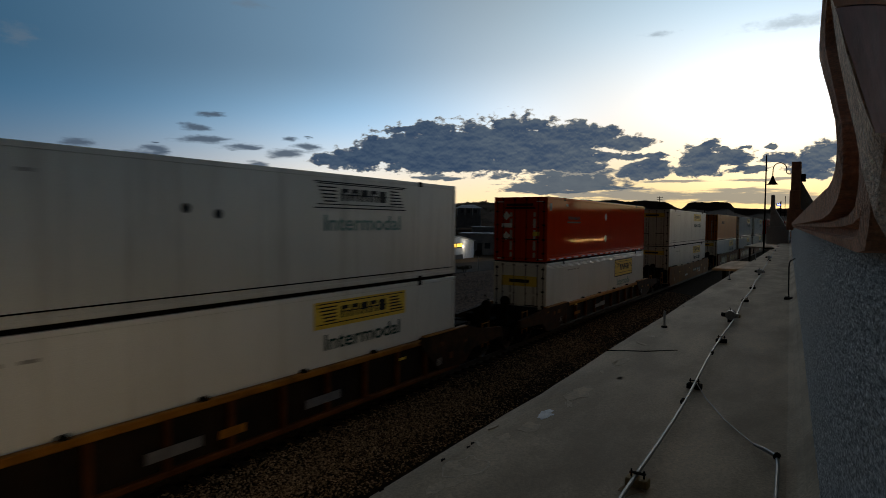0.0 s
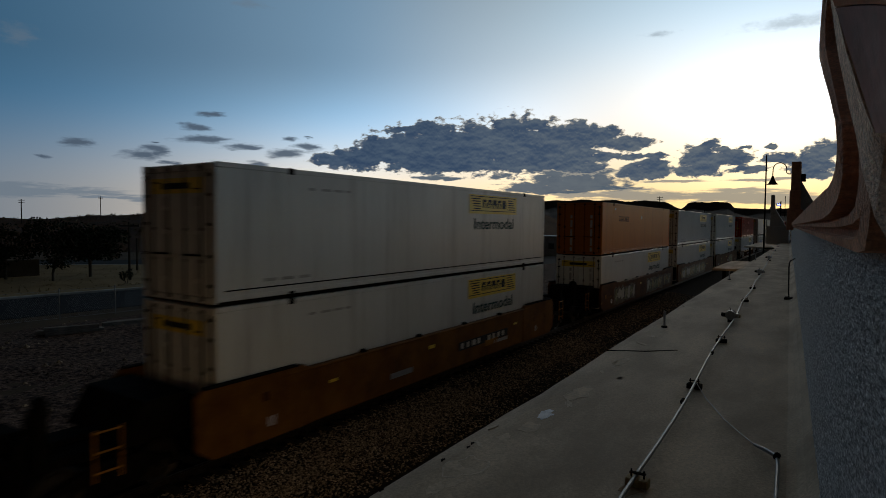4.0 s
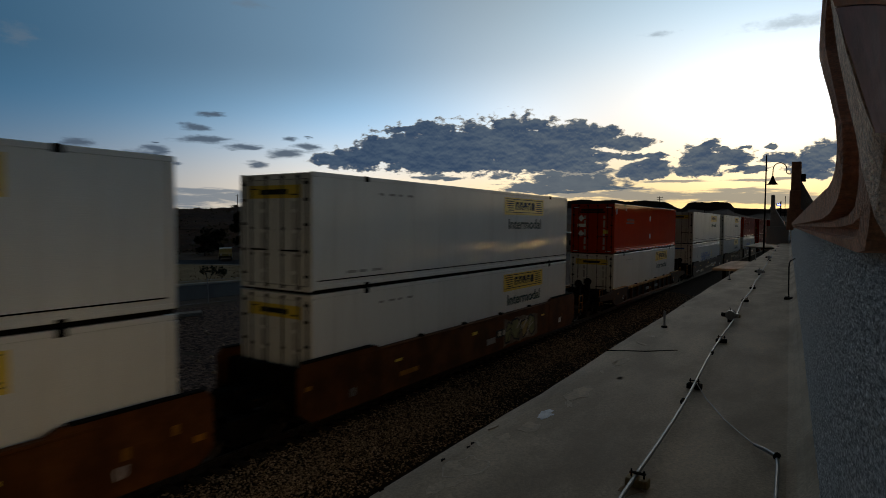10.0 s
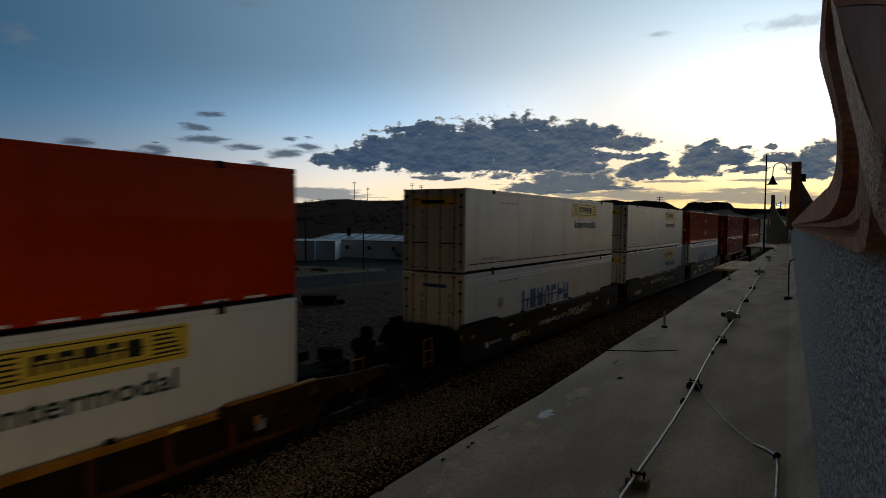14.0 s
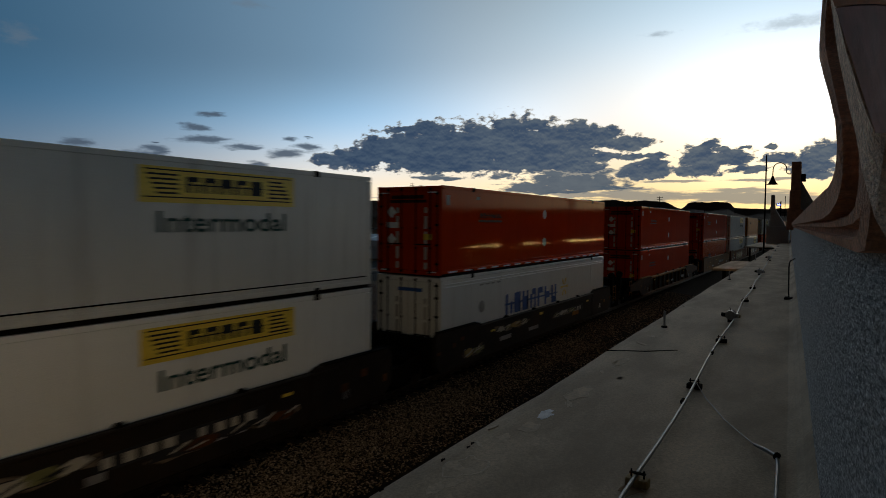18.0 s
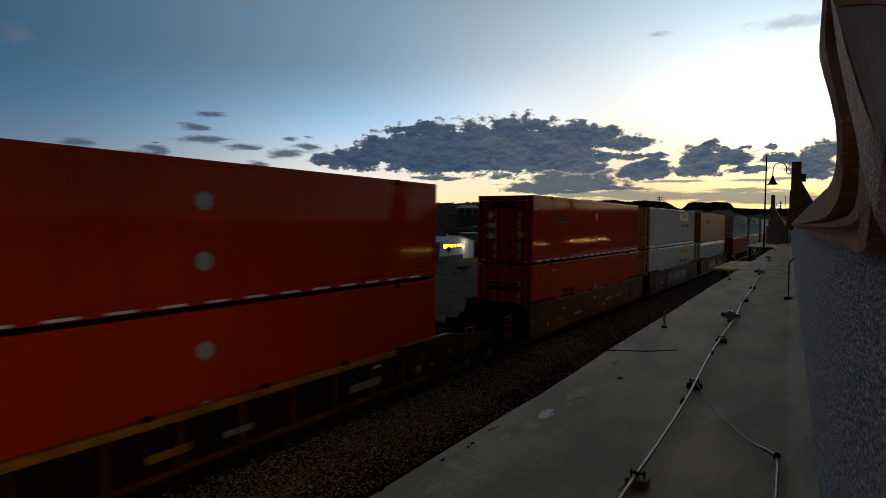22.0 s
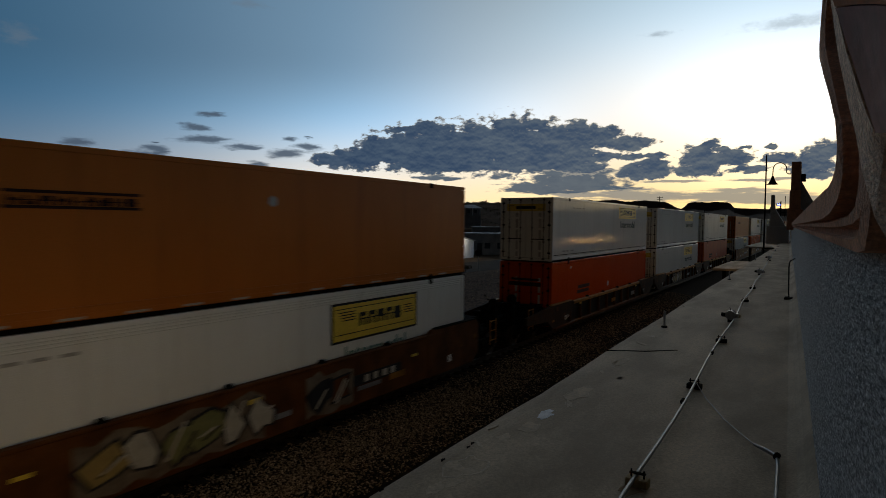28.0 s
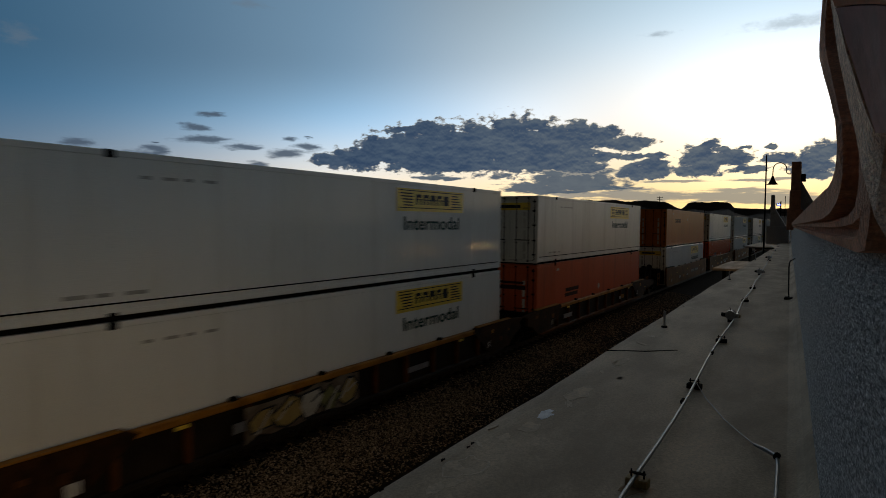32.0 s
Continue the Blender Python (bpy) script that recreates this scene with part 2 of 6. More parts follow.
# base colour near black: the shade of underframes and car gaps is in it
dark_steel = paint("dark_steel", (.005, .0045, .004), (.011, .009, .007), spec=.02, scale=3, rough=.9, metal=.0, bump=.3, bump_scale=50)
rod_steel = paint("galvanised_steel", (.32, .33, .34), (.42, .43, .44), scale=6, rough=.4, metal=.8, bump=.1)
wheel_steel = paint("wheel_steel", (.020, .016, .013), (.05, .04, .033), scale=5, rough=.5, metal=.7, bump=.2)
yellow_label = paint("yellow_label", (.72, .49, .045), (.80, .56, .07), scale=2, rough=.4, bump=.05)
black_label = paint("black_label_ink", (.015, .017, .018), (.03, .03, .03), spec=0.1, scale=3, rough=.5, bump=0)
green_label = paint("dark_green_label_ink", (.012, .05, .045), (.02, .065, .055), spec=0.1, scale=3, rough=.5, bump=0)
pale_green_label = paint("faded_green_label_ink", (.10, .22, .19), (.15, .28, .24), scale=3, rough=.5, bump=0)
blue_label = paint("blue_label_ink", (.012, .075, .28), (.02, .10, .34), scale=3, rough=.45, bump=0)
white_label = paint("reflective_white_tape", (.80, .80, .78), (.88, .88, .86), scale=5, rough=.3, bump=0)
dull_placard = paint("dull_white_placard", (.34, .33, .30), (.46, .45, .42), spec=.15, scale=5, rough=.4, bump=0)
stencil_grey = paint("faded_grey_stencil_ink", (.30, .29, .26), (.42, .40, .36), spec=0.15, scale=3, rough=.5, bump=0)
maroon_label = paint("dark_maroon_label_ink", (.030, .012, .010), (.05, .018, .014), spec=0.06, scale=3, rough=.5, bump=0)
sill_yellow = paint("worn_yellow_car_paint", c1=(.26, .105, .014), c2=(.40, .17, .024), spec=.08, scale=1.5, rough=.55, bump=.2, dirt=(.10, .042, .014), dirt_scale=1.6, dirt_amount=.8, per_object=.12)
sill_tan = paint("dusty_tan_car_paint", c1=(.10, .036, .006), c2=(.18, .070, .011), spec=.08, scale=1.0, rough=.6, bump=.2, dirt=(.05, .022, .008), dirt_scale=1.4, dirt_amount=.8, per_object=.1)
sill_brown = paint("rusty_brown_car_paint", c1=(.062, .020, .005), c2=(.125, .042, .010), spec=.08, scale=1.2, rough=.65, bump=.3, dirt=(.034, .013, .005), dirt_scale=.8, dirt_amount=.8, per_object=.15)
# these two paints are darkened for the shade the car sides stand in
sill_shade = paint("shade_dark_brown_car_paint", c1=(.014, .007, .003), c2=(.045, .017, .005), spec=.08, scale=2.2, rough=.7, bump=.3, dirt=(.10, .035, .008), dirt_scale=1.6, dirt_amount=.6, per_object=.15)
sill_dark = paint("shade_black_car_paint", c1=(.012, .009, .007), c2=(.022, .015, .010), spec=.08, scale=1.2, rough=.65, bump=.3, dirt=(.034, .019, .009), dirt_scale=.9, dirt_amount=.5)
graffiti_pale = paint("pale_spray_paint", (.36, .33, .27), (.46, .43, .36), scale=4, rough=.6, bump=.05)
graffiti_dark = paint("black_spray_paint", (.015, .015, .017), (.03, .03, .03), spec=0.08, scale=4, rough=.5, bump=.05)
graffiti_olive = paint("olive_spray_paint", (.12, .12, .035), (.19, .18, .06), scale=4, rough=.6, bump=.05)
graffiti_haze = paint("hazy_spray_paint", (.075, .045, .025), (.17, .13, .085), scale=2.5, rough=.7, bump=.05)
graffiti_gold = paint("ochre_spray_paint", (.26, .17, .045), (.34, .23, .065), scale=4, rough=.6, bump=.05)
concrete = paint("weathered_concrete", (.32, .238, .158), (.54, .415, .285), scale=2.6, rough=.80, bump=.5, bump_scale=70, dirt=(.19, .138, .088), dirt_scale=1.7, dirt_amount=.7, dirt_stretch=(.6, 1.0, 1), bump_dist=.004, low=.36, high=.64, fine_mix=.55, stretch=(.35, 1, 1))
patch_concrete = paint("pale_patch_mortar", (.42, .335, .24), (.70, .58, .44), scale=14, rough=.8, bump=.5, bump_scale=70)
stucco = paint("grey_rough_stucco", (.29, .288, .282), (.65, .645, .635), scale=105, rough=.95, bump=1.0, bump_scale=190, bump_dist=.010, low=.42, high=.58, grain=(.30, 1, 1), stretch=(.30, 1, 1), fine_mix=.9)
coping_tan = paint("tan_cast_stone", (.80, .52, .37), (.96, .70, .53), scale=30, rough=.9, bump=1.0, bump_scale=120, bump_dist=.010, stretch=(.4, 1, 1), grain=(.4, 1, 1), fine_mix=.75)
panel_plum = paint("plum_brown_render", (.38, .185, .155), (.48, .24, .205), scale=14, rough=.8, bump=.1)
panel_orange = paint("orange_brown_render", (.52, .18, .07), (.60, .22, .09), scale=3, rough=.8, bump=.3)
coping_pink = paint("salmon_cast_stone", (.60, .26, .145), (.74, .36, .22), scale=9, rough=.85, bump=1.0, bump_scale=75, dirt=(.22, .10, .06), dirt_scale=7.0, dirt_amount=.75, bump_dist=.014, fine_mix=.6)
conduit_steel = paint("conduit_steel", (.22, .22, .21), (.32, .32, .31), scale=6, rough=.5, metal=.85, bump=.1)
wood_block = paint("weathered_wood_block", (.30, .20, .08), (.42, .30, .14), scale=8, rough=.8, bump=.4, stretch=(1, 6, 1))
yard_mat = paint("yard_gravel", (.028, .017, .013), (.17, .112, .086), scale=5.0, rough=.95, bump=1.0, bump_scale=6, bump_dist=.12, low=.40, high=.62, fine_mix=.9, spec=0.05)
# the train's shade on the ballast is put into this near-black colour
bed_mat = paint("shade_dark_ballast_bed", (.006, .005, .004), (.018, .014, .010), spec=0.03, scale=9, rough=1, bump=1, bump_scale=30, bump_dist=.03)
gravel_mat = paint("ballast_stone", (.058, .042, .028), (.25, .186, .126), spec=0.08, per_island=.95, scale=14, rough=.9, bump=.6, bump_scale=60, per_object=.2)
asphalt = paint("asphalt", (.012, .013, .015), (.024, .025, .027), spec=0.06, scale=.4, rough=.9, bump=.4, bump_scale=70)
dirt_mat = paint("dry_desert_soil", (.055, .039, .026), (.115, .082, .055), spec=0.04, scale=.18, rough=.95, bump=.6, bump_scale=9, bump_dist=.05, dirt=(.09, .075, .05), dirt_scale=.35, dirt_amount=.6)
hill_mat = paint("scrubby_hillside", (.036, .015, .006), (.074, .033, .013), spec=0.03, scale=.035, rough=.95, bump=.8, bump_scale=.8, bump_dist=.5, dirt=(.024, .017, .009), dirt_scale=.12, dirt_amount=.85)
mesa_mat = paint("dark_mesa_rock", (.05, .040, .036), (.085, .066, .058), spec=0.03, scale=.01, rough=1, bump=.5, bump_scale=.1, bump_dist=3)
kerb_mat = paint("kerb_concrete", (.34, .32, .29), (.44, .42, .38), spec=0.15, scale=1.5, rough=.85, bump=.4)


# ---- mesh building ----
class Shape:
    """Gathers simple solids into one mesh."""

    def __init__(self):
        self.v, self.f = [], []

    def add(self, verts, faces):
        n = len(self.v)
        self.v += [tuple(p) for p in verts]
        self.f += [tuple(n + i for i in f) for f in faces]
        return self

    def box(self, x0, x1, y0, y1, z0, z1, c=0.0):
        """A box; c cuts its edges."""
        if c <= 0:
            return self.add([(x, y, z) for x in (x0, x1) for y in (y0, y1) for z in (z0, z1)],
                            [(0, 1, 3, 2), (4, 6, 7, 5), (0, 4, 5, 1), (2, 3, 7, 6), (0, 2, 6, 4), (1, 5, 7, 3)])
        lo, hi = (x0, y0, z0), (x1, y1, z1)
        idx, verts = {}, []
        for s in [(a, b, d) for a in (0, 1) for b in (0, 1) for d in (0, 1)]:
            for k in range(3):
                p = []
                for ax in range(3):
                    end = hi[ax] if s[ax] else lo[ax]
                    p.append(end if ax == k else end + (-c if s[ax] else c))
                idx[s, k] = len(verts)
                verts.append(p)
        faces = []

        def corner(ax, side, a, b):
            s = [0, 0, 0]
            s[ax], s[(ax + 1) % 3], s[(ax + 2) % 3] = side, a, b
            return tuple(s)
        for ax in range(3):
            for side in (0, 1):
                q = [idx[corner(ax, side, a, b), ax] for a, b in ((0, 0), (1, 0), (1, 1), (0, 1))]
                faces.append(q if side else q[::-1])
            for a in (0, 1):
                for b in (0, 1):
                    s0, s1 = corner(ax, 0, a, b), corner(ax, 1, a, b)
                    k1, k2 = (ax + 1) % 3, (ax + 2) % 3
                    q = [idx[s0, k1], idx[s1, k1], idx[s1, k2], idx[s0, k2]]
                    faces.append(q if (a + b) % 2 == 0 else q[::-1])
        for a in (0, 1):
            for b in (0, 1):
                for d in (0, 1):
                    q = [idx[(a, b, d), k] for k in range(3)]
                    faces.append(q if (a + b + d) % 2 else q[::-1])
        return self.add(verts, faces)

    def rod(self, p0, p1, r, n=8, r1=None):
        p0, p1 = Vector(p0), Vector(p1)
        d = (p1 - p0).normalized()
        a = d.orthogonal().normalized()
        b = d.cross(a)
        r1 = r if r1 is None else r1
        vs = []
        for p, q in ((p0, r), (p1, r1)):
            vs += [p + a * q * math.cos(2 * math.pi * i / n) + b * q * math.sin(2 * math.pi * i / n) for i in range(n)]
        fs = [(i, (i + 1) % n, n + (i + 1) % n, n + i) for i in range(n)]
        return self.add(vs, fs + [tuple(range(n))[::-1], tuple(range(n, 2 * n))])

    def tube(self, pts, r, n=8):
        """A round bar along a line of points."""
        pts = [Vector(p) for p in pts]
        rings = []
        up = None
        for i, p in enumerate(pts):
            d = (pts[min(i + 1, len(pts) - 1)] - pts[max(i - 1, 0)]).normalized()
            a = d.orthogonal().normalized() if up is None else (up - d * up.dot(d)).normalized()
            up = a
            b = d.cross(a)
            rings.append([p + a * r * math.cos(2 * math.pi * k / n) + b * r * math.sin(2 * math.pi * k / n) for k in range(n)])
        vs = [q for ring in rings for q in ring]
        fs = [(i * n + k, i * n + (k + 1) % n, (i + 1) * n + (k + 1) % n, (i + 1) * n + k) for i in range(len(pts) - 1) for k in range(n)]
        m = (len(pts) - 1) * n
        return self.add(vs, fs + [tuple(range(n))[::-1], tuple(range(m, m + n))])

    def extrude(self, outline, axis, a, b):
        """A flat outline (two of x, y, z in order) drawn out along the third axis from a to b."""
        def at(p, h):
            return {"x": (h, p[0], p[1]), "y": (p[0], h, p[1]), "z": (p[0], p[1], h)}[axis]
        n = len(outline)
        vs = [at(p, a) for p in outline] + [at(p, b) for p in outline]
        fs = [(i, (i + 1) % n, n + (i + 1) % n, n + i) for i in range(n)] + [tuple(range(n))[::-1], tuple(range(n, 2 * n))]
        return self.add(vs, fs)

    def rounded(self, s):
        """Turns faces the right way out and gives the mesh a shade angle."""
        me = bpy.data.meshes.new(s)
        me.from_pydata(self.v, [], self.f)
        bm = bmesh.new()
        bm.from_mesh(me)
        bmesh.ops.recalc_face_normals(bm, faces=bm.faces)
        bm.to_mesh(me)
        bm.free()
        return me


def link(name, shape, material, smooth=False):
    me = shape.rounded(name) if isinstance(shape, Shape) else shape
    if not me.materials:
        me.materials.append(material)
    if smooth:
        for p in me.polygons:
            p.use_smooth = True
    return new(name, me)


def part(name, shape, material, parent, label="", smooth=False):
    ob = link(name, shape, material, smooth)
    ob.parent = parent
    return tagged(ob, label=label)


def empty(name, m=None, **tags):
    ob = new(name)
    ob.empty_display_size = .2
    if m is not None:
        ob.matrix_world = m
    return tagged(ob, **tags)


def structure(name, shape, material, label="", smooth=False):
    return tagged(link(name, shape, material, smooth), label=label, kind="structure")


def lettering(text, height, material_depth=.004):
    """A mesh of the built-in font, letters height metres high, in the xz plane facing -y, origin at the lower left."""
    cu = bpy.data.curves.new("lettering", "FONT")
    cu.body, cu.size, cu.extrude = text, height / .72, material_depth / 2
    cu.offset = .007
    ob = bpy.data.objects.new("lettering", cu)
    scene.collection.objects.link(ob)
    bpy.context.view_layer.update()
    me = bpy.data.meshes.new_from_object(ob.evaluated_get(bpy.context.evaluated_depsgraph_get()))
    bpy.data.objects.remove(ob)
    me.materials.clear()
    me.transform(Matrix.Rotation(radians(90), 4, "X"))
    return me


rng = random.Random(7)

# ---- ground ----
GROUND = -0.6


def sheet(name, x0, x1, y0, y1, nx, ny, height, material, label=""):
    s = Shape()
    s.v = [(x0 + (x1 - x0) * i / nx, y0 + (y1 - y0) * j / ny, 0) for i in range(nx + 1) for j in range(ny + 1)]
    s.v = [(x, y, height(x, y)) for x, y, _ in s.v]
    s.f = [(i * (ny + 1) + j, (i + 1) * (ny + 1) + j, (i + 1) * (ny + 1) + j + 1, i * (ny + 1) + j + 1) for i in range(nx) for j in range(ny)]
    return structure(name, s, material, label, smooth=True)


structure("ground", Shape().box(-2500, 4500, -2500, 4500, -4.0, GROUND), dirt_mat, "dry brown desert soil around the railway")


def gravel_height(x, y):
    edge = min(1, max(0, (y - 16) / 1.5)) * min(1, max(0, (33 - y) / 2.5))
    return GROUND + .004 + .16 * edge * (.5 + noise.noise((x * .35, y * .35, 3)) + .5 * noise.noise((x * 1.3, y * 1.3, 9)))


sheet("gravel_yard", -20, 150, 15, 34, 300, 60, gravel_height, yard_mat, "uneven grey gravel yard beside the track")

# track bed: ballast shoulder, sleepers, rails
TRACK_Y = 11.455
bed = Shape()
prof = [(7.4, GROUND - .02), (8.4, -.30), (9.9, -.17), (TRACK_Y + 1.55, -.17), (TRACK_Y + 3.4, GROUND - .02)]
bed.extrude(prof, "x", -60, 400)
structure("track_bed", bed, bed_mat, "ballast bed of crushed stone, coloured dark for the train's shade")
for k, side in enumerate((-1, 1)):
    y = TRACK_Y + side * .7525
    o = [(-.075, -.17), (.075, -.17), (.075, -.155), (.012, -.135), (.010, -.045), (.036, -.03), (.036, -.004), (.028, 0), (-.028, 0), (-.036, -.004), (-.036, -.03), (-.010, -.045), (-.012, -.135), (-.075, -.155)]
    tagged(link("rail", Shape().extrude([(a + y, b) for a, b in o], "x", -60, 400), wheel_steel), "worn steel rail on wooden sleepers", "rail", "rails", "structure")
sleeper = Shape().box(-.115, .115, -1.3, 1.3, -.09, .09, .012).rounded("sleeper")
sleeper.materials.append(paint("creosoted_sleeper", (.018, .013, .010), (.04, .030, .022), spec=0.05, scale=5, rough=.9, bump=.5, stretch=(6, 1, 6)))
line = empty("sleepers", label="creosoted wooden sleepers bedded in ballast", kind="structure")
for i in range(110):
    o = new("sleeper", sleeper)
    o.parent = line
    o.location = (-4 + i * .51, TRACK_Y + rng.uniform(-.02, .02), -.225)

# loose stones on the shoulder of the bed
stones = Shape()


def stone(x, y, z, r):
    pts = []
    for i in range(6):
        a = i * math.pi / 3 + rng.uniform(-.4, .4)
        q = r * rng.uniform(.7, 1.15)
        pts.append((x + q * math.cos(a), y + q * math.sin(a), z + rng.uniform(-.25, .25) * r))
    top = [(x + rng.uniform(-.3, .3) * r, y + rng.uniform(-.3, .3) * r, z + r * rng.uniform(.45, .8))]
    stones.add(pts + top, [(i, (i + 1) % 6, 6) for i in range(6)])


def bed_z(y):
    for (ya, za), (yb, zb) in zip(prof, prof[1:]):
        if ya <= y <= yb:
            return za + (zb - za) * (y - ya) / (yb - ya)
    return GROUND


x = 3.0
while x < 46:
    n = int(62 if x < 14 else 44 if x < 24 else 24)
    for _ in range(n * 3):
        # stones crowd the lit middle band; the bare dark bed stands for shade
        y = rng.choice((rng.uniform(7.7, 10.4), rng.triangular(7.9, 10.3, 8.9)))
        stone(x + rng.uniform(0, .22), y, bed_z(y) + .003, rng.uniform(.016, .040) * (1 if x < 20 else 1.3))
    x += .11 if x < 14 else .15 if x < 24 else .22
tagged(link("ballast_stones", stones, gravel_mat), "loose crushed ballast stones along the track", "gravel", kind="stuff")

# dark strip that stands for the shaded low ground between depot and track bed
structure("service_road", Shape().box(-60, 400, -2.0, 7.55, GROUND - .3, GROUND + .02), asphalt, "dark asphalt strip standing for the shaded ground along the depot")

# ---- depot roof and parapet wall ----
ROOF_Z = 3.892


def wall_y(x):
    return -.085 + .046 * x


def edge_y(x):
    return 1.585 + .0215 * x


roof = Shape()
X0, X1, N = -6.0, 43.5, 150
rows = []
for i in range(N + 1):
    x = X0 + (X1 - X0) * (i / N) ** 1.6
    ya, yb = wall_y(x) - .02, edge_y(x) + .012 * noise.noise((x * 2.2, 0, 5)) + .02 * noise.noise((x * .5, 3, 5))
    r = []
    for j in range(25):
        y = ya + (yb - ya) * (j / 24) ** 1.6
        ramp = max(0, 1 - (y - ya) / .15)
        r.append((x, y, ROOF_Z + .002 * noise.noise((x * 1.2, y * 3, 1)) + .12 * ramp ** 2 - (.02 if j == 24 else 0)))
    rows.append(r)
for r in rows:
    roof.v += r + [(r[-1][0], r[-1][1] + .004, ROOF_Z - .22), (r[0][0], r[0][1], ROOF_Z - .22)]
w = 27
for i in range(N):
    for j in range(w):
        roof.f.append((i * w + j, (i + 1) * w + j, (i + 1) * w + (j + 1) % w, i * w + (j + 1) % w))
roof.f += [tuple(range(w)), tuple(N * w + j for j in range(w))[::-1]]
structure("roof_slab", roof, concrete, "weathered grey concrete roof slab of the depot", smooth=False)
# depot body under the roof
structure("depot_wall", Shape().add(
    [(x, y, z) for x in (X0, X1) for y in (wall_y(x) - .35, edge_y(x) - 1.0) for z in (GROUND, ROOF_Z - .22)],
    [(0, 1, 3, 2), (4, 6, 7, 5), (0, 4, 5, 1), (2, 3, 7, 6), (0, 2, 6, 4), (1, 5, 7, 3)]), stucco, "grey stucco wall of the depot")

TOP_Z = 5.015   # top of the stuccoed parapet under its coping
wall = Shape()


def slab(shape, x0, x1, z0, z1, front=0.0, back=-.30):
    shape.add([(x, wall_y(x) + o, z) for x in (x0, x1) for o in (front, back) for z in (z0, z1)],
              [(0, 1, 3, 2), (4, 6, 7, 5), (0, 4, 5, 1), (2, 3, 7, 6), (0, 2, 6, 4), (1, 5, 7, 3)])


slab(wall, -6, 43.5, ROOF_Z - .3, TOP_Z, -.02)
slab(wall, -6, -.02, TOP_Z, 7.2)
xs = [-.9]
while xs[-1] < 43.4:
    xs.append(xs[-1] + max(.010, .0075 * (xs[-1] - EYE[0]) ** 1.1))
zs = [ROOF_Z - .02 + i * (TOP_Z - ROOF_Z + .02) / 260 for i in range(261)]
n0 = len(wall.v)
for x in xs:
    fade = max(.25, 1 - max(0, x - 6) / 12)
    for z in zs:
        h = noise.noise((x * 30, z * 105, 1)) * .8 + noise.noise((x * 18, z * 50, 7)) * .4 + .25 * noise.noise((x * 8, z * 8, 3))
        wall.v.append((x, wall_y(x) + .0060 * h * fade - .002, z))
m = len(zs)
wall.f += [(n0 + i * m + j, n0 + (i + 1) * m + j, n0 + (i + 1) * m + j + 1, n0 + i * m + j + 1) for i in range(len(xs) - 1) for j in range(m - 1)]
structure("parapet_wall", wall, stucco, "parapet wall of rough grey stucco")

# moulded coping: runs level along the wall, then sweeps up round the raised scrolled gable
coping = Shape()
inner = [(x, 0.0) for x in (43.5, 30, 20, 12, 8, 5, 3, 2, 1.4, 1.0, .6, .3, .08)]
outer = [(x, .155) for x in (43.5, 30, 20, 12, 8, 5, 3, 2, 1.4, 1.0)] + [(.62, .157), (.50, .17), (.44, .19)]
inner += [(-.04, .008), (-.08, .045), (-.10, .105), (-.12, .205), (-.13, .335), (-.14, .485), (-.15, .635), (-.16, .785), (-.20, 1.2), (-.30, 2.0)]
outer += [(.415, .215), (.43, .255), (.50, .315), (.67, .385), (.95, .505), (1.22, .625), (1.28, .685), (1.10, .785), (.90, 1.3), (.70, 2.0)]
level = [(0, 0), (0, .034), (.13, .040), (.15, .018), (.26, .018), (.28, .046), (.36, .048), (.38, .03), (.42, .03), (.44, .052), (.97, .055), (1.0, .045), (1.0, -.31), (0, -.31)]
sweep = [(0, 0), (0, .034), (.10, .040), (.14, .018), (.20, .012), (.26, .030), (.36, .034), (.42, -.060), (.60, -.110), (.76, -.070), (.80, .045), (.86, .055), (1.0, .05), (1.0, -.31), (0, -.31)]
sweep = sweep[:8] + sweep[9:]
k = len(level)
for i, (p, q) in enumerate(zip(inner, outer)):
    f = min(1, max(0, (i - 9) / 5))
    for (la, lo), (sa, so) in zip(level, sweep):
        a, out = la + (sa - la) * f, lo + (so - lo) * f
        x, z = p[0] + (q[0] - p[0]) * a, p[1] + (q[1] - p[1]) * a
        if a > .78 and out > 0:
            out += .018 * min(1, max(0, (z - .25) / .35))
        coping.v.append((x, wall_y(x) + out, TOP_Z + z))
for i in range(len(inner) - 1):
    for j in range(k):
        coping.f.append((i * k + j, i * k + (j + 1) % k, (i + 1) * k + (j + 1) % k, (i + 1) * k + j))
structure("parapet_coping", coping, coping_pink, "moulded salmon cast-stone coping on the parapet")

# corbel under the gable: a rough tan frame round a recessed plum panel with an orange band over it
o = [(.024, 5.52), (.012, 5.428), (.007, 5.388), (-.006, 5.301), (-.021, 5.227), (-.030, 5.188), (-.038, 5.141), (-.055, 5.074), (-.068, 5.048), (-.10, 5.02)]
e = [(.014, 5.52), (.006, 5.426), (-.002, 5.363), (-.015, 5.306), (-.031, 5.25), (-.042, 5.214), (-.049, 5.196), (-.064, 5.185), (-.085, 5.184), (-.113, 5.184)]


def set_off(p, run):
    """A profile point carried along the line of the wall to a distance of run from its foot."""
    return (EYE[0] + run, p[0] * run / .994, EYE[2] + (p[1] - EYE[2]) * run / .994)


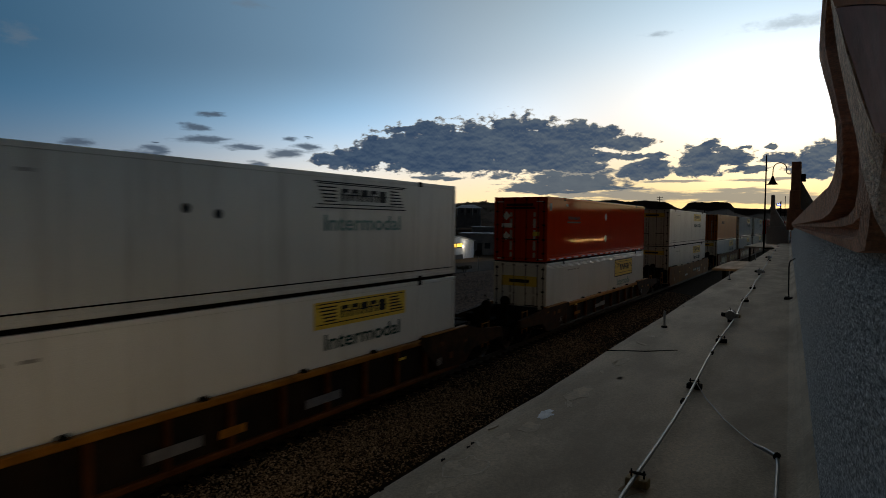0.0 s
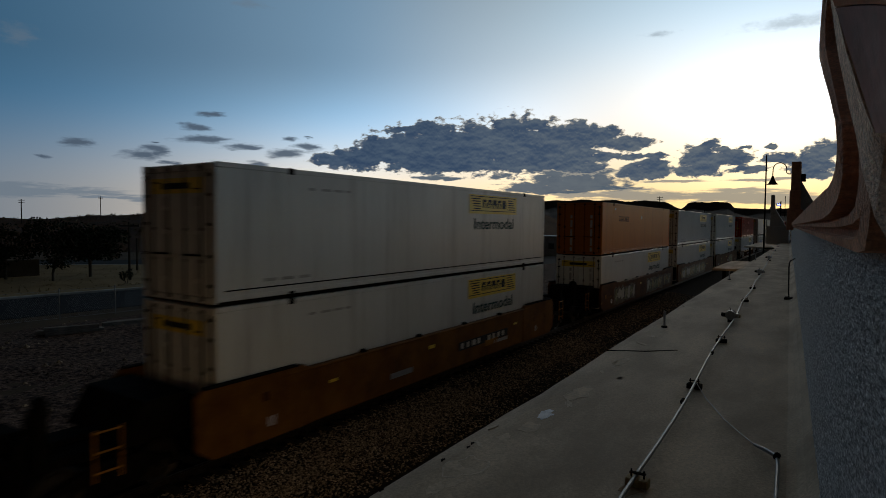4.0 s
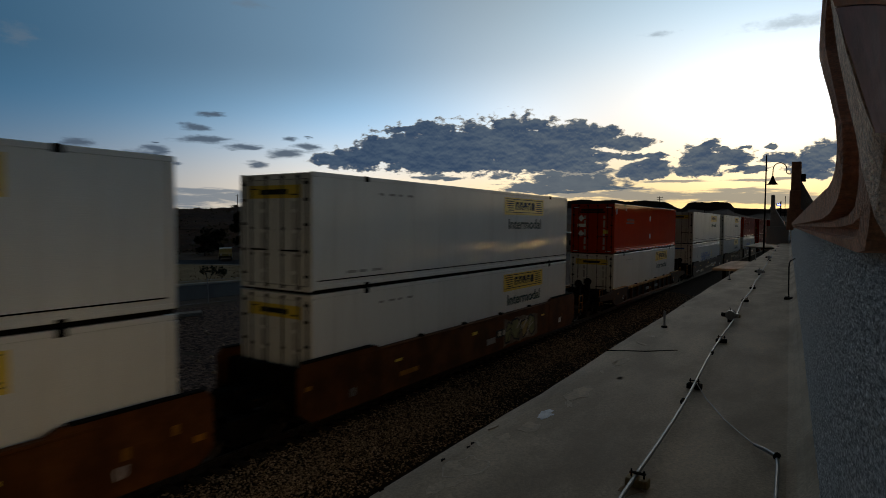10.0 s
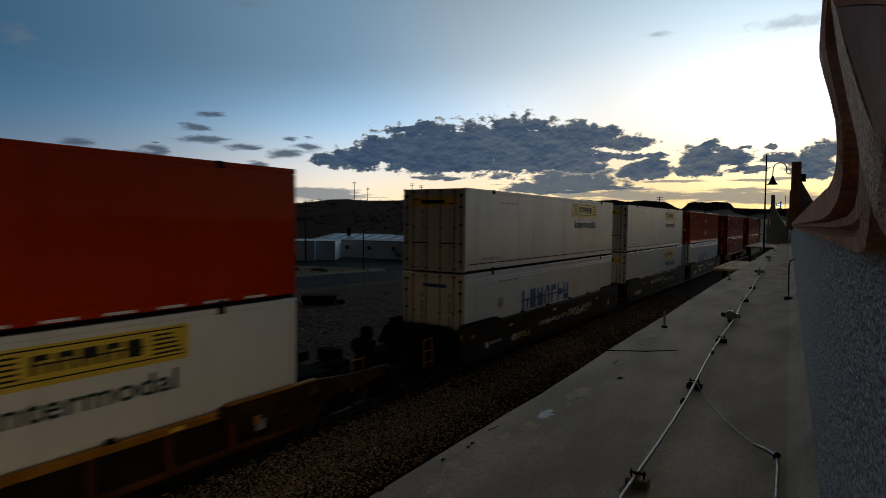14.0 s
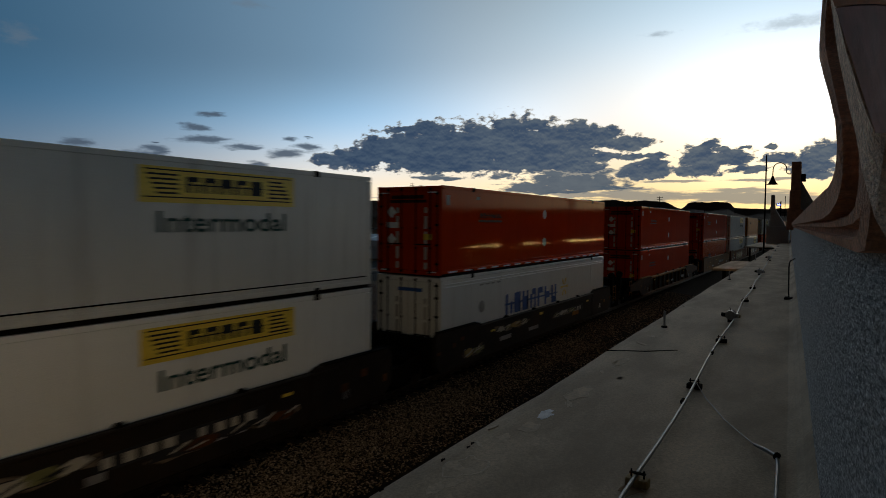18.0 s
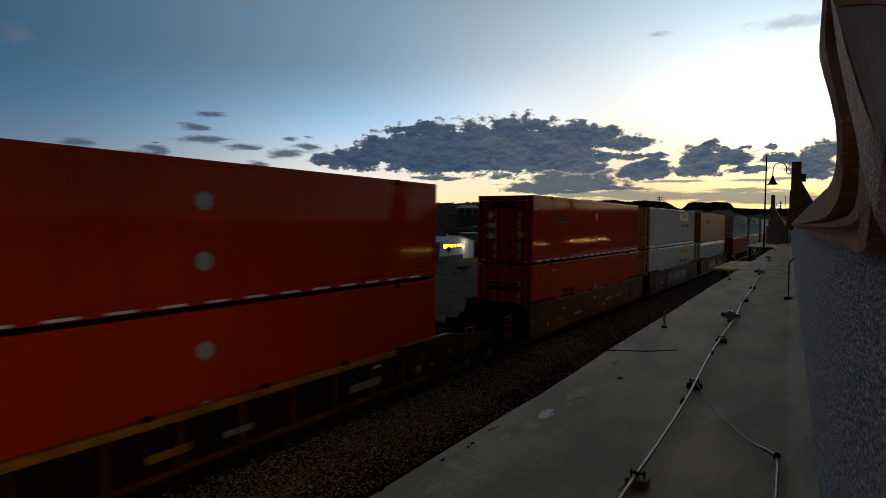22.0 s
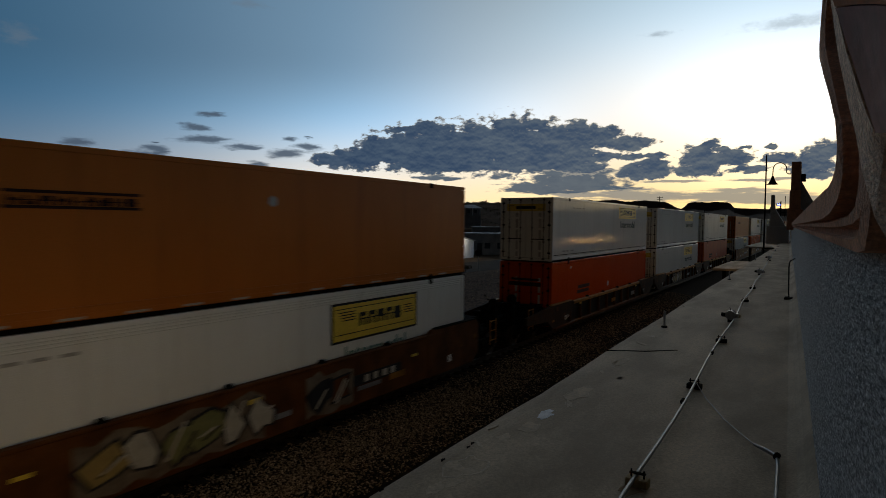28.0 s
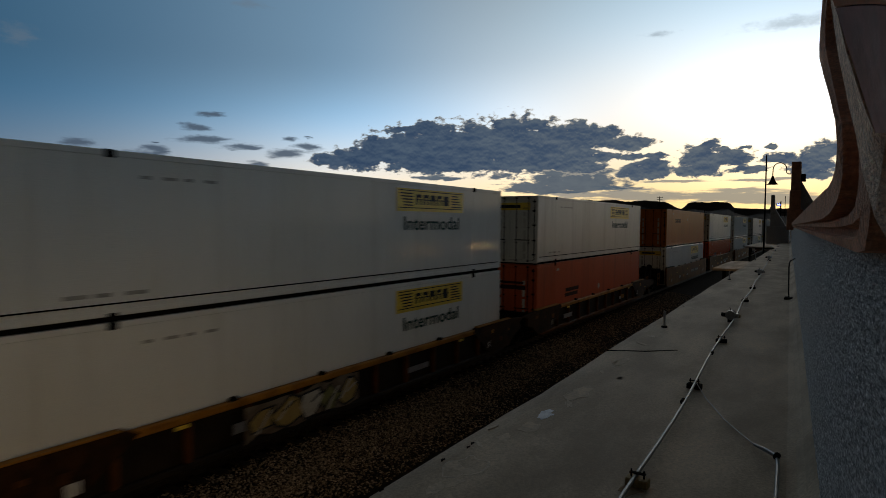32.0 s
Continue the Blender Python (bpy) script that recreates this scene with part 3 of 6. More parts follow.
def strip(rings):
    """A skin over rows of points, thickened into the wall."""
    s = Shape()
    n = len(rings[0])
    for r in rings:
        s.v += r
    k = len(rings)
    s.v += [(x, y - .10, z) for x, y, z in s.v]
    q = n * k
    for i in range(k - 1):
        for j in range(n - 1):
            a = (i * n + j, (i + 1) * n + j, (i + 1) * n + j + 1, i * n + j + 1)
            s.f += [a, tuple(q + v for v in a[::-1])]
    border = [j for j in range(n)] + [i * n + n - 1 for i in range(1, k)] + [(k - 1) * n + j for j in range(n - 2, -1, -1)] + [i * n for i in range(k - 2, 0, -1)]
    s.f += [(a, b, q + b, q + a) for a, b in zip(border, border[1:] + border[:1])]
    return s


def between(t):
    return [(a[0] + (b[0] - a[0]) * t, a[1] + (b[1] - a[1]) * t) for a, b in zip(o, e)]


rows = []
for i in range(13):
    t = i / 12
    rows.append([set_off(p, 1.09 - .31 * t + .010 * noise.noise((p[0] * 120, p[1] * 60, t * 5))) for p in between(t)])
structure("gable_bracket", strip(rows), coping_tan, "rough tan cast-stone bracket under the gable")


def panel_row(t, lo, hi):
    pts = []
    for j in range(7):
        z = lo(t) + (hi(t) - lo(t)) * j / 6
        edge = -.049 + (z - 5.196) * .29
        pts.append(set_off((edge + (-.13 - edge) * t - .001, z), .77 - .30 * t))
    return pts


low_edge = lambda t: 5.19 - .012 * t
mid_edge = lambda t: 5.367 - .045 * t * t
structure("gable_panel", strip([panel_row(i / 6, low_edge, mid_edge) for i in range(7)]), panel_plum, "smooth plum-brown panel recessed in the bracket")
structure("gable_band", strip([panel_row(i / 6, lambda t: mid_edge(t) + .002, lambda t: 5.55) for i in range(7)]), panel_orange, "orange-brown band over the panel")


# ---- containers ----
grime = paint("dark_rust_grime", (.34, .32, .28), (.50, .47, .42), scale=2, rough=.8, bump=.2, stretch=(1, 3, .4))
bar_steel = paint("grimy_locking_bar", (.07, .065, .06), (.16, .15, .14), scale=5, rough=.6, metal=.4, bump=.2)
LEN, WID, HGT = 16.154, 2.591, 2.896
# top of the cars' sides by kind of car, and for single cars of another build by their place in the train
CHORDS = {"posts": 1.38, "tan": 1.66, "rust": 1.66, "dark": 1.50, "gold": 1.5}
CHORD_OF = {0: 1.55, 1: 1.55, 2: 1.36, 7: 1.26, 11: 1.46}
RAIL_Z = 0.40      # underside of the lower container
IRON = 1.98        # lifting posts stand this far from each end


def ribbed_side(pitch, depth, flat):
    """One long side: shallow upright ribs pressed into the sheet, facing -y at y = 0."""
    s = Shape()
    xs = [(.16, 0.0)]
    x = .16
    n = int((LEN - .32) / pitch)
    step = (LEN - .32) / n
    for i in range(n):
        a = .16 + i * step
        xs += [(a + step * flat, 0.0), (a + step * (flat + .12), depth), (a + step * .88, depth), (a + step, 0.0)]
    z0, z1 = .17, HGT - .10
    s.v = [(x, y, z) for x, y in xs for z in (z0, z1)] + [(x, y + .03, z) for x, y in xs for z in (z0, z1)]
    m = len(xs)
    for i in range(m - 1):
        s.f.append((2 * i, 2 * i + 2, 2 * i + 3, 2 * i + 1))
        o = 2 * m
        s.f.append((o + 2 * i, o + 2 * i + 1, o + 2 * i + 3, o + 2 * i + 2))
    return s


def bars(x0, x1, z0, z1, y=-.006, t=.004):
    return Shape().box(x0, x1, y, y + t, z0, z1)


word = lettering("Intermodal", .40)
WORD_LEN = max(v.co.x for v in word.vertices)


def word_part(parent, x0, x1, z0, material, label):
    me = word.copy()
    k = (x1 - x0) / WORD_LEN
    me.transform(Matrix.Translation((x0, -.012, z0)) @ Matrix.Diagonal((k, 1, 1, 1)))
    me.materials.append(material)
    o = new("lettering", me)
    o.parent = parent
    return tagged(o, label=label)


def logo_bars(parent, x0, x1, z0, z1, material, letters, seed, label, lean=.0, y=-.013):
    """A maker's mark that stays unlettered: upright bars with gaps, of the mark's size and colour."""
    r = random.Random(seed)
    s = Shape()
    w = (x1 - x0) / letters
    for i in range(letters):
        a = x0 + w * i
        h = z1 - z0
        s.box(a + w * .08, a + w * .32, y, y + .004, z0, z1 - h * r.choice((0, 0, .25)))
        s.box(a + w * .32, a + w * .82, y, y + .004, z0 + h * r.choice((0, .4, .7)), z0 + h * r.choice((.22, .58, .9)) + h * .12)
        if r.random() < .6:
            s.box(a + w * .62, a + w * .84, y, y + .004, z0, z1 - h * r.choice((0, .2, .4)))
    s.box(x0, x1, y + .001, y + .005, z0 + (z1 - z0) * .46, z0 + (z1 - z0) * .54)
    return part("logo", s, material, parent, label)


def diamond(parent, x, z, r, label="", y=-.013, plane="y", n=4):
    o = [(x + r * math.sin(2 * math.pi * i / n), z + r * math.cos(2 * math.pi * i / n)) for i in range(n)]
    s = Shape()
    s.extrude(o, "y", y, y + .004) if plane == "y" else s.extrude([(x + (a - x), b) for a, b in o], "x", y, y + .004)
    return part("placard", s, dull_placard, parent, label)


def container(name_label, body, style, group="containers on the train"):
    """A 53-foot intermodal container; origin at the lower corner of its door end on the side of the depot, doors at x = 0."""
    c = empty("intermodal_container", label=name_label, category="container", group=group)
    ribs = ribbed_side(.305, .0014, .52) if style in ("plain", "label", "boxed", "outline", "panel", "shop") else ribbed_side(.36, .0002, .6)
    side = part("side_panel", ribs, body, c)
    back = part("side_panel", side.data, body, c)
    back.matrix_basis = pose(LEN, WID, 0, 0, 0, 180)
    part("roof", Shape().box(.05, LEN - .05, .05, WID - .05, HGT - .05, HGT - .012, .01), body, c)
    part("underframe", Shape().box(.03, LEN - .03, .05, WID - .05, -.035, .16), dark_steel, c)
    part("end_wall", Shape().box(LEN - .06, LEN - .02, .1, WID - .1, .15, HGT - .1), body, c)
    for y in (0, WID):
        q = -1 if y == 0 else 1
        part("top_rail", Shape().box(0, LEN, min(y, y - q * .07) + q * .012, max(y, y - q * .07) + q * .012, HGT - .11, HGT, .012), body, c)
        part("bottom_rail", Shape().box(0, LEN, min(y, y - q * .07) + q * .014, max(y, y - q * .07) + q * .014, 0.06, .17, .012), body, c)
        # except on plate and bare boxes, the bead's dark colour draws a shadow line
        part("lower_bead", Shape().box(.2, LEN - .2, min(y, y - q * .03) + q * .020, max(y, y - q * .03) + q * .020, .262, .288, .004), body if style in ("plate", "bare") else dark_steel, c)
        for x in (0, LEN - .16):
            part("corner_post", Shape().box(x, x + .16, min(y, y - q * .16) + q * .012, max(y, y - q * .16) + q * .012, .12, HGT - .12, .015), body, c)
        for x in (IRON - .09, LEN - IRON - .09):
            part("lifting_post", Shape().box(x, x + .18, min(y, y - q * .08) + q * .003, max(y, y - q * .08) + q * .003, .06, HGT + .004, .002), body, c)
            part("corner_casting", Shape().box(x + .0, x + .18, min(y, y - q * .12) + q * .028, max(y, y - q * .12) + q * .028, HGT - .13, HGT + .012, .015), dark_steel, c)
            part("corner_casting", Shape().box(x + .0, x + .18, min(y, y - q * .12) + q * .028, max(y, y - q * .12) + q * .028, -.012, .12, .015), dark_steel, c)
    # doors
    part("door_header", Shape().box(-.02, .06, .02, WID - .02, HGT - .16, HGT - .02, .01), body, c)
    part("door_sill", Shape().box(-.02, .06, .02, WID - .02, .02, .14, .01), body, c)
    for k in (0, 1):
        y0, y1 = (.16, WID / 2 - .008) if k == 0 else (WID / 2 + .008, WID - .16)
        s = Shape().box(0, .04, y0, y1, .15, HGT - .17, .008)
        door = part("door", s, body, c)
        for i in range(5):
            z = .42 + i * .5
            part("door_rail", Shape().box(-.018, .002, y0 + .05, y1 - .05, z, z + .09, .006), body, door)
        for f in (.22, .72):
            y = y0 + (y1 - y0) * f
            part("locking_bar", Shape().rod((-.045, y, .08), (-.045, y, HGT - .08), .019, 8).box(-.065, -.005, y - .05, y + .05, .07, .14).box(-.065, -.005, y - .05, y + .05, HGT - .14, HGT - .07).box(-.06, -.01, y - .04, y + .04, 1.5, 1.56).box(-.06, -.01, y - .04, y + .04, .85, .91), dark_steel if style in ("plate", "bare", "panel") else bar_steel, door)
            part("door_handle", Shape().box(-.075, -.045, y - .05 + (.0 if f < .5 else -.45), y + (.5 if f < .5 else .05), .98, 1.02), dark_steel, door)
        part("door_gasket", Shape().box(-.006, .01, *((y0 - .03, y0 + .012) if k == 0 else (y1 - .012, y1 + .03)), .15, HGT - .17), dark_steel, door)
        part("rain_streak", Shape().box(-.004, .004, y0 + .38, y0 + .50, .2, HGT - .7), grime, door, "dark rust streak")
        for z in (.35, .95, 1.6, 2.2, 2.6):
            y = y0 if k == 0 else y1
            part("hinge", Shape().box(-.03, .01, y - .07, y + .07, z, z + .07, .008), dark_steel, door)
    # marks
    if style in ("label", "outline"):
        zt = HGT - .20
        if style == "label":
            plate = part("label_plate", bars(9.85, 13.45, zt - .66, zt, -.012), yellow_label, c, "yellow label plate")
            ink, wordink = black_label, green_label
        else:
            ink, wordink = black_label, pale_green_label
            for k, x in enumerate((6.55, 7.25)):
                part("dark_mark", Shape().rod((x, -.012, HGT - .95 - .10 * k), (x, -.004, HGT - .95 - .10 * k), .10, 10), black_label, c, "dark round smudge")
            for z in (zt, zt - .63):
                part("label_stripe", bars(9.85, 13.45, z - .03, z, -.012), ink, c)
        logo_bars(c, 10.75, 12.6, zt - .46, zt - .16, ink, 5, 3, "dark letter-like bars", y=-.017)
        s = Shape()
        for i in range(5):
            s.box(9.98 + .05 * i, 10.62, -.017, -.013, zt - .16 - .085 * i, zt - .125 - .085 * i)
            s.box(12.72, 13.32 - .05 * i, -.017, -.013, zt - .50 + .085 * i, zt - .465 + .085 * i)
            if i < 2:
                s.box(9.95, 13.35, -.017, -.013, zt - .07 - .5 * i, zt - .045 - .5 * i)
        part("label_stripe", s, ink, c)
        word_part(c, 10.15, 13.2, zt - 1.20, wordink, "dark green lettering" if style == "label" else "faded green lettering")
        part("door_label", Shape().box(-.028, -.022, .34, WID - .34, HGT - .62, HGT - .30), yellow_label, c, "yellow label plate")
        part("door_label_mark", Shape().box(-.032, -.027, .8, WID - .8, HGT - .53, HGT - .40).box(-.032, -.027, .42, .7, HGT - .55, HGT - .52).box(-.032, -.027, WID - .7, WID - .42, HGT - .40, HGT - .37), black_label, c)
    if style == "boxed":
        zt = HGT - .30
        part("label_plate", bars(9.85, 13.45, zt - 1.02, zt, -.012), black_label, c, "black-edged label plate")
        part("label_face", bars(9.92, 13.38, zt - .96, zt - .06, -.016), yellow_label, c, "yellow label face")
        logo_bars(c, 10.85, 12.7, zt - .66, zt - .32, black_label, 5, 3, "dark letter-like bars", y=-.021)
        s = Shape()
        for i in range(4):
            s.box(10.1 + .05 * i, 10.72, -.021, -.017, zt - .26 - .07 * i, zt - .235 - .07 * i)
            s.box(12.8, 13.3 - .05 * i, -.021, -.017, zt - .55 + .07 * i, zt - .525 + .07 * i)
        s.box(10.0, 13.3, -.021, -.017, zt - .17, zt - .15)
        s.box(10.0, 13.3, -.021, -.017, zt - .82, zt - .80)
        part("label_stripe", s, black_label, c)
        for z in (HGT - .16, HGT - .22, HGT - .28):
            part("upper_bead", Shape().box(.2, LEN - .2, -.020, .0, z, z + .03, .008), body, c)
        word_part(c, 10.3, 12.9, zt - 1.52, pale_green_label, "faded green lettering")
        part("door_label", Shape().box(-.028, -.022, .42, WID - .42, HGT - 1.05, HGT - .60), yellow_label, c, "yellow label plate")
        part("door_label_mark", Shape().box(-.032, -.027, .8, WID - .8, HGT - .90, HGT - .75), black_label, c)
    if style == "plate":      # red and orange boxes with reflective tape and placards
        logo_bars(c, 2.45, 4.1, HGT - 1.0, HGT - .84, maroon_label, 9, 5, "dark maroon letter-like bars")
        part("logo_underline", bars(2.35, 4.1, HGT - 1.16, HGT - 1.08, -.012), maroon_label, c)
        diamond(c, 8.05, HGT - .80, .20, "white diamond placard", n=6)
        diamond(c, 8.05, HGT - 1.98, .20, "white diamond placard", n=6)
        n = 16
        for i in range(n):
            a = .45 + i * (LEN - .9) / n
            part("reflective_tape", bars(a, a + .52, .08, .13, -.018), white_label, c)
        part("serial_plate", bars(.28, .48, HGT - .62, HGT - .30, -.012), stencil_grey, c)
        for y, z in ((.62, HGT - .85), (.62, HGT - 1.75)):
            s = Shape().extrude([(WID - y + .2 * math.sin(i * math.pi / 2), z + .2 * math.cos(i * math.pi / 2)) for i in range(4)], "x", -.03, -.024)
            part("placard", s, white_label, c, "white diamond placard")
        part("door_plate", Shape().box(-.03, -.024, WID - .9, WID - .4, HGT - 1.38, HGT - 1.18), white_label, c)
        part("door_plate", Shape().box(-.03, -.024, .35, .65, HGT - 1.75, HGT - 1.55), yellow_label, c)
        part("door_logo", Shape().box(-.03, -.024, .55, WID - .55, HGT - .55, HGT - .45).box(-.03, -.024, .65, WID - .6, HGT - .42, HGT - .3), maroon_label, c, "dark maroon bars")
        for y in (.18, WID - .5):
            part("reflective_tape", Shape().box(-.03, -.022, y, y + .32, HGT - .24, HGT - .2), white_label, c)
            part("reflective_tape", Shape().box(-.03, -.022, y, y + .32, .1, .14), white_label, c)
    if style == "bare":       # brown boxes with a dark name bar
        part("logo_underline", bars(3.0, 5.1, HGT - 1.02, HGT - .97, -.012).box(3.0, 5.1, -.012, -.008, HGT - .78, HGT - .73), maroon_label, c)
        logo_bars(c, 3.05, 5.05, HGT - .96, HGT - .82, maroon_label, 9, 8, "dark letter-like bars")
        n = 14
        for i in range(n):
            a = .45 + i * (LEN - .9) / n
            part("reflective_tape", bars(a, a + .4, .08, .12, -.018), graffiti_pale, c)
        diamond(c, 8.05, HGT - .75, .13, n=6)
    if style == "panel":      # orange boxes: slanted dark name panel low on the side
        part("name_panel", bars(3.3, 5.0, 1.45, 1.62, -.012).box(3.2, 4.9, -.012, -.008, 1.22, 1.38), maroon_label, c, "dark maroon name bars")
        diamond(c, 8.05, HGT - 1.55, .16, n=6)
        part("door_logo", Shape().box(-.03, -.024, .5, WID - .5, HGT - 1.1, HGT - .92).box(-.03, -.024, .6, WID - .6, HGT - .85, HGT - .75), maroon_label, c)
    if style == "shop":       # white box with a large blue name and a yellow spark
        logo_bars(c, 4.45, 9.6, 1.14, 1.92, blue_label, 7, 11, "bright blue letter-like bars")
        spark = Shape()
        for i in range(6):
            a = i * math.pi / 3 + .5
            d = Vector((math.sin(a), math.cos(a)))
            e = Vector((d.y, -d.x)) * .06
            o = [d * .14 - e * .6, d * .14 + e * .6, d * .42 + e, d * .46, d * .42 - e]
            spark.extrude([(10.45 + q.x, 1.72 + q.y) for q in o], "y", -.013, -.009)
        spark.rod((10.45, -.013, 1.72), (10.45, -.009, 1.72), .05, 10)
        part("logo", spark, yellow_label, c, "yellow spark of six rays")
        part("side_mark", Shape().rod((2.65, -.012, 1.68), (2.65, -.008, 1.68), .22, 8), stencil_grey, c, "faded grey mark")
        for z in (HGT - .26, HGT - .36):
            part("upper_bead", Shape().box(.2, LEN - .2, -.022, .0, z, z + .035, .008), white_label, c)
        part("door_logo", Shape().box(-.03, -.024, .7, WID - .9, HGT - .5, HGT - .38), blue_label, c)
    # small stencilled data, too small to read
    r = random.Random(len(name_label))
    dull = body in (red_paint, brown_paint, orange_paint, brick_paint)
    for i in range(0 if dull else 4):
        x = 2.5 + i * .42
        part("stencil_bar", bars(x, x + r.uniform(.18, .34), HGT - .46, HGT - .40, -.012), stencil_grey, c)
    for i in range(0 if dull else 3):
        x = 1.2 + i * .5
        part("stencil_bar", bars(x, x + r.uniform(.2, .4), .40, .47, -.012), stencil_grey, c)
    if dull:
        part("stencil_bar", bars(2.2, 2.42, HGT - .38, HGT - .28, -.012), grime, c)
    return c


# ---- well cars ----
def wheel_disc(q):
    s = Shape()
    prof_ = [(.0, .11), (.03, .11), (.05, .2), (.04, .34), (.07, .40), (.07, .425), (-.045, .45), (-.075, .45), (-.075, .40), (-.03, .34), (-.02, .2), (-.0, .11)]
    n = 20
    m = len(prof_) - 1
    for i in range(n):
        t = 2 * math.pi * i / n
        s.v += [(b * math.cos(t), q * (.7525 + a), b * math.sin(t)) for a, b in prof_[:-1]]
    s.f = [(i * m + j, ((i + 1) % n) * m + j, ((i + 1) % n) * m + (j + 1) % m, i * m + (j + 1) % m) for i in range(n) for j in range(m)]
    me = s.rounded("wheel")
    me.materials.append(wheel_steel)
    return me


WHEELS = [wheel_disc(-1), wheel_disc(1)]
WHEELSET = Shape().rod((0, -1.05, 0), (0, 1.05, 0), .09, 10).rounded("wheelset")
WHEELSET.materials.append(wheel_steel)
WHEEL_R = .425
spinning = []      # wheelsets
moving = []        # things with the place along the track that they have at the start


def truck(car, x, parent_y):
    """A three-piece truck: two side frames, bolster, two wheelsets."""
    for q in (-1, 1):
        y = parent_y + q * .98
        o = [(-1.12, .36), (-1.12, .52), (-.85, .60), (-.45, .78), (.45, .78), (.85, .60), (1.12, .52), (1.12, .36), (.8, .36), (.62, .50), (.36, .22), (-.36, .22), (-.62, .50), (-.8, .36)]
        fr = part("truck_side_frame", Shape().extrude([(x + a, b) for a, b in o], "y", y - .07, y + .07), dark_steel, car)
        sp = Shape()
        for i in range(3):
            sp.rod((x - .2 + .2 * i, y, .26), (x - .2 + .2 * i, y, .5), .07, 8)
        part("spring_nest", sp, wheel_steel, fr)
    part("bolster", Shape().box(x - .2, x + .2, parent_y - 1.1, parent_y + 1.1, .45, .68, .03), dark_steel, car)
    for d in (-.89, .89):
        ws = new("wheelset", WHEELSET)
        ws.parent = car
        for me in WHEELS:
            new("wheel", me).parent = ws
        ws.location = (x + d, parent_y, WHEEL_R)
        spinning.append((ws, (x + d, parent_y, WHEEL_R)))


def scrawl(parent, x0, x1, z0, z1, material, seed, y):
    """A spray-painted piece: a hazy ground, jagged shapes with dark outlines, and bright edge strokes; no letters."""
    r = random.Random(seed)
    fills = [material, graffiti_gold, graffiti_olive, graffiti_pale] if material is not graffiti_dark else [graffiti_dark, sill_brown]
    mid, half = (z0 + z1) / 2, (z1 - z0) / 2

    def skin(outline, dy):
        s = Shape()
        s.v, s.f = [(a, y - dy, b) for a, b in outline], [tuple(range(len(outline)))]
        return s

    n = max(8, int((x1 - x0) * 3))
    edge = [(x0 + (x1 - x0) * i / n, z1 - r.uniform(0, .22)) for i in range(n + 1)] + [(x1 - (x1 - x0) * i / n, z0 + r.uniform(0, .16)) for i in range(n + 1)]
    part("graffiti_ground", skin(edge, 0), graffiti_haze, parent, "hazy spray-painted ground")
    x = x0 + .1
    while x < x1 - .5:
        w = r.uniform(.55, .9)
        k = r.randint(6, 9)
        lean = r.uniform(-.25, .35)
        cx = x + w / 2
        o = []
        for i in range(k):
            a = 2 * math.pi * (i + r.uniform(-.25, .25)) / k
            q = r.choice((.62, .95, 1.12))
            dz = half * .86 * min(1, q) * math.sin(a)
            o.append((cx + w * .62 * q * math.cos(a) + lean * dz, mid + dz))
        m_ = (sum(p[0] for p in o) / k, sum(p[1] for p in o) / k)
        inner = [(m_[0] + (p[0] - m_[0]) * .80, m_[1] + (p[1] - m_[1]) * .84) for p in o]
        piece = part("graffiti_shape", skin(o, .002), graffiti_dark, parent, "dark spray-painted outline")
        part("graffiti_fill", skin(inner, .004), r.choice(fills), piece, "spray-painted fill")
        for _ in range(2):
            u = r.uniform(-.5, .5)
            a, b = (cx + w * .4 * u - .16, mid + half * r.uniform(-.7, .1)), (cx + w * .4 * u + .22, mid + half * r.uniform(.1, .75))
            part("graffiti_stroke", skin([a, (a[0] + .06, a[1] - .02), (b[0] + .05, b[1] - .03), b], .006), r.choice((graffiti_dark, graffiti_pale, graffiti_pale)), piece, "spray-painted stroke")
        x += w * r.uniform(.72, .95)


# painted stretches of the cars' sides, by the car's place in the train
GRAFFITI = {
    4: [(1.6, 6.0, .38, 1.52, graffiti_pale), (8.8, 13.4, .38, 1.52, graffiti_pale), (13.6, 16.0, .5, 1.45, graffiti_gold)],
    5: [(.6, 12.0, .38, 1.52, graffiti_gold), (1.0, 11.6, .38, 1.52, graffiti_pale)],
    6: [(9.5, 12.5, .38, 1.52, graffiti_gold)],
    8: [(3.0, 4.8, .48, .86, graffiti_pale), (5.6, 11.0, .72, 1.02, graffiti_gold)],
    9: [(.8, 2.6, .50, .92, graffiti_gold), (5.0, 9.0, .92, 1.30, graffiti_gold), (9.8, 13.4, .62, .95, graffiti_dark)],
    10: [(1.0, 2.3, .46, .90, graffiti_gold), (3.2, 6.2, .98, 1.32, graffiti_gold), (8.6, 11.5, .85, 1.15, graffiti_pale)],
    13: [(1.2, 2.6, .38, 1.52, graffiti_dark), (5.0, 11.5, .38, 1.52, graffiti_pale)],
    14: [(3.8, 7.6, .38, 1.52, graffiti_pale), (8.8, 10.4, .38, 1.52, graffiti_dark)],
    16: [(4.5, 8.0, .38, 1.52, graffiti_gold)],
}


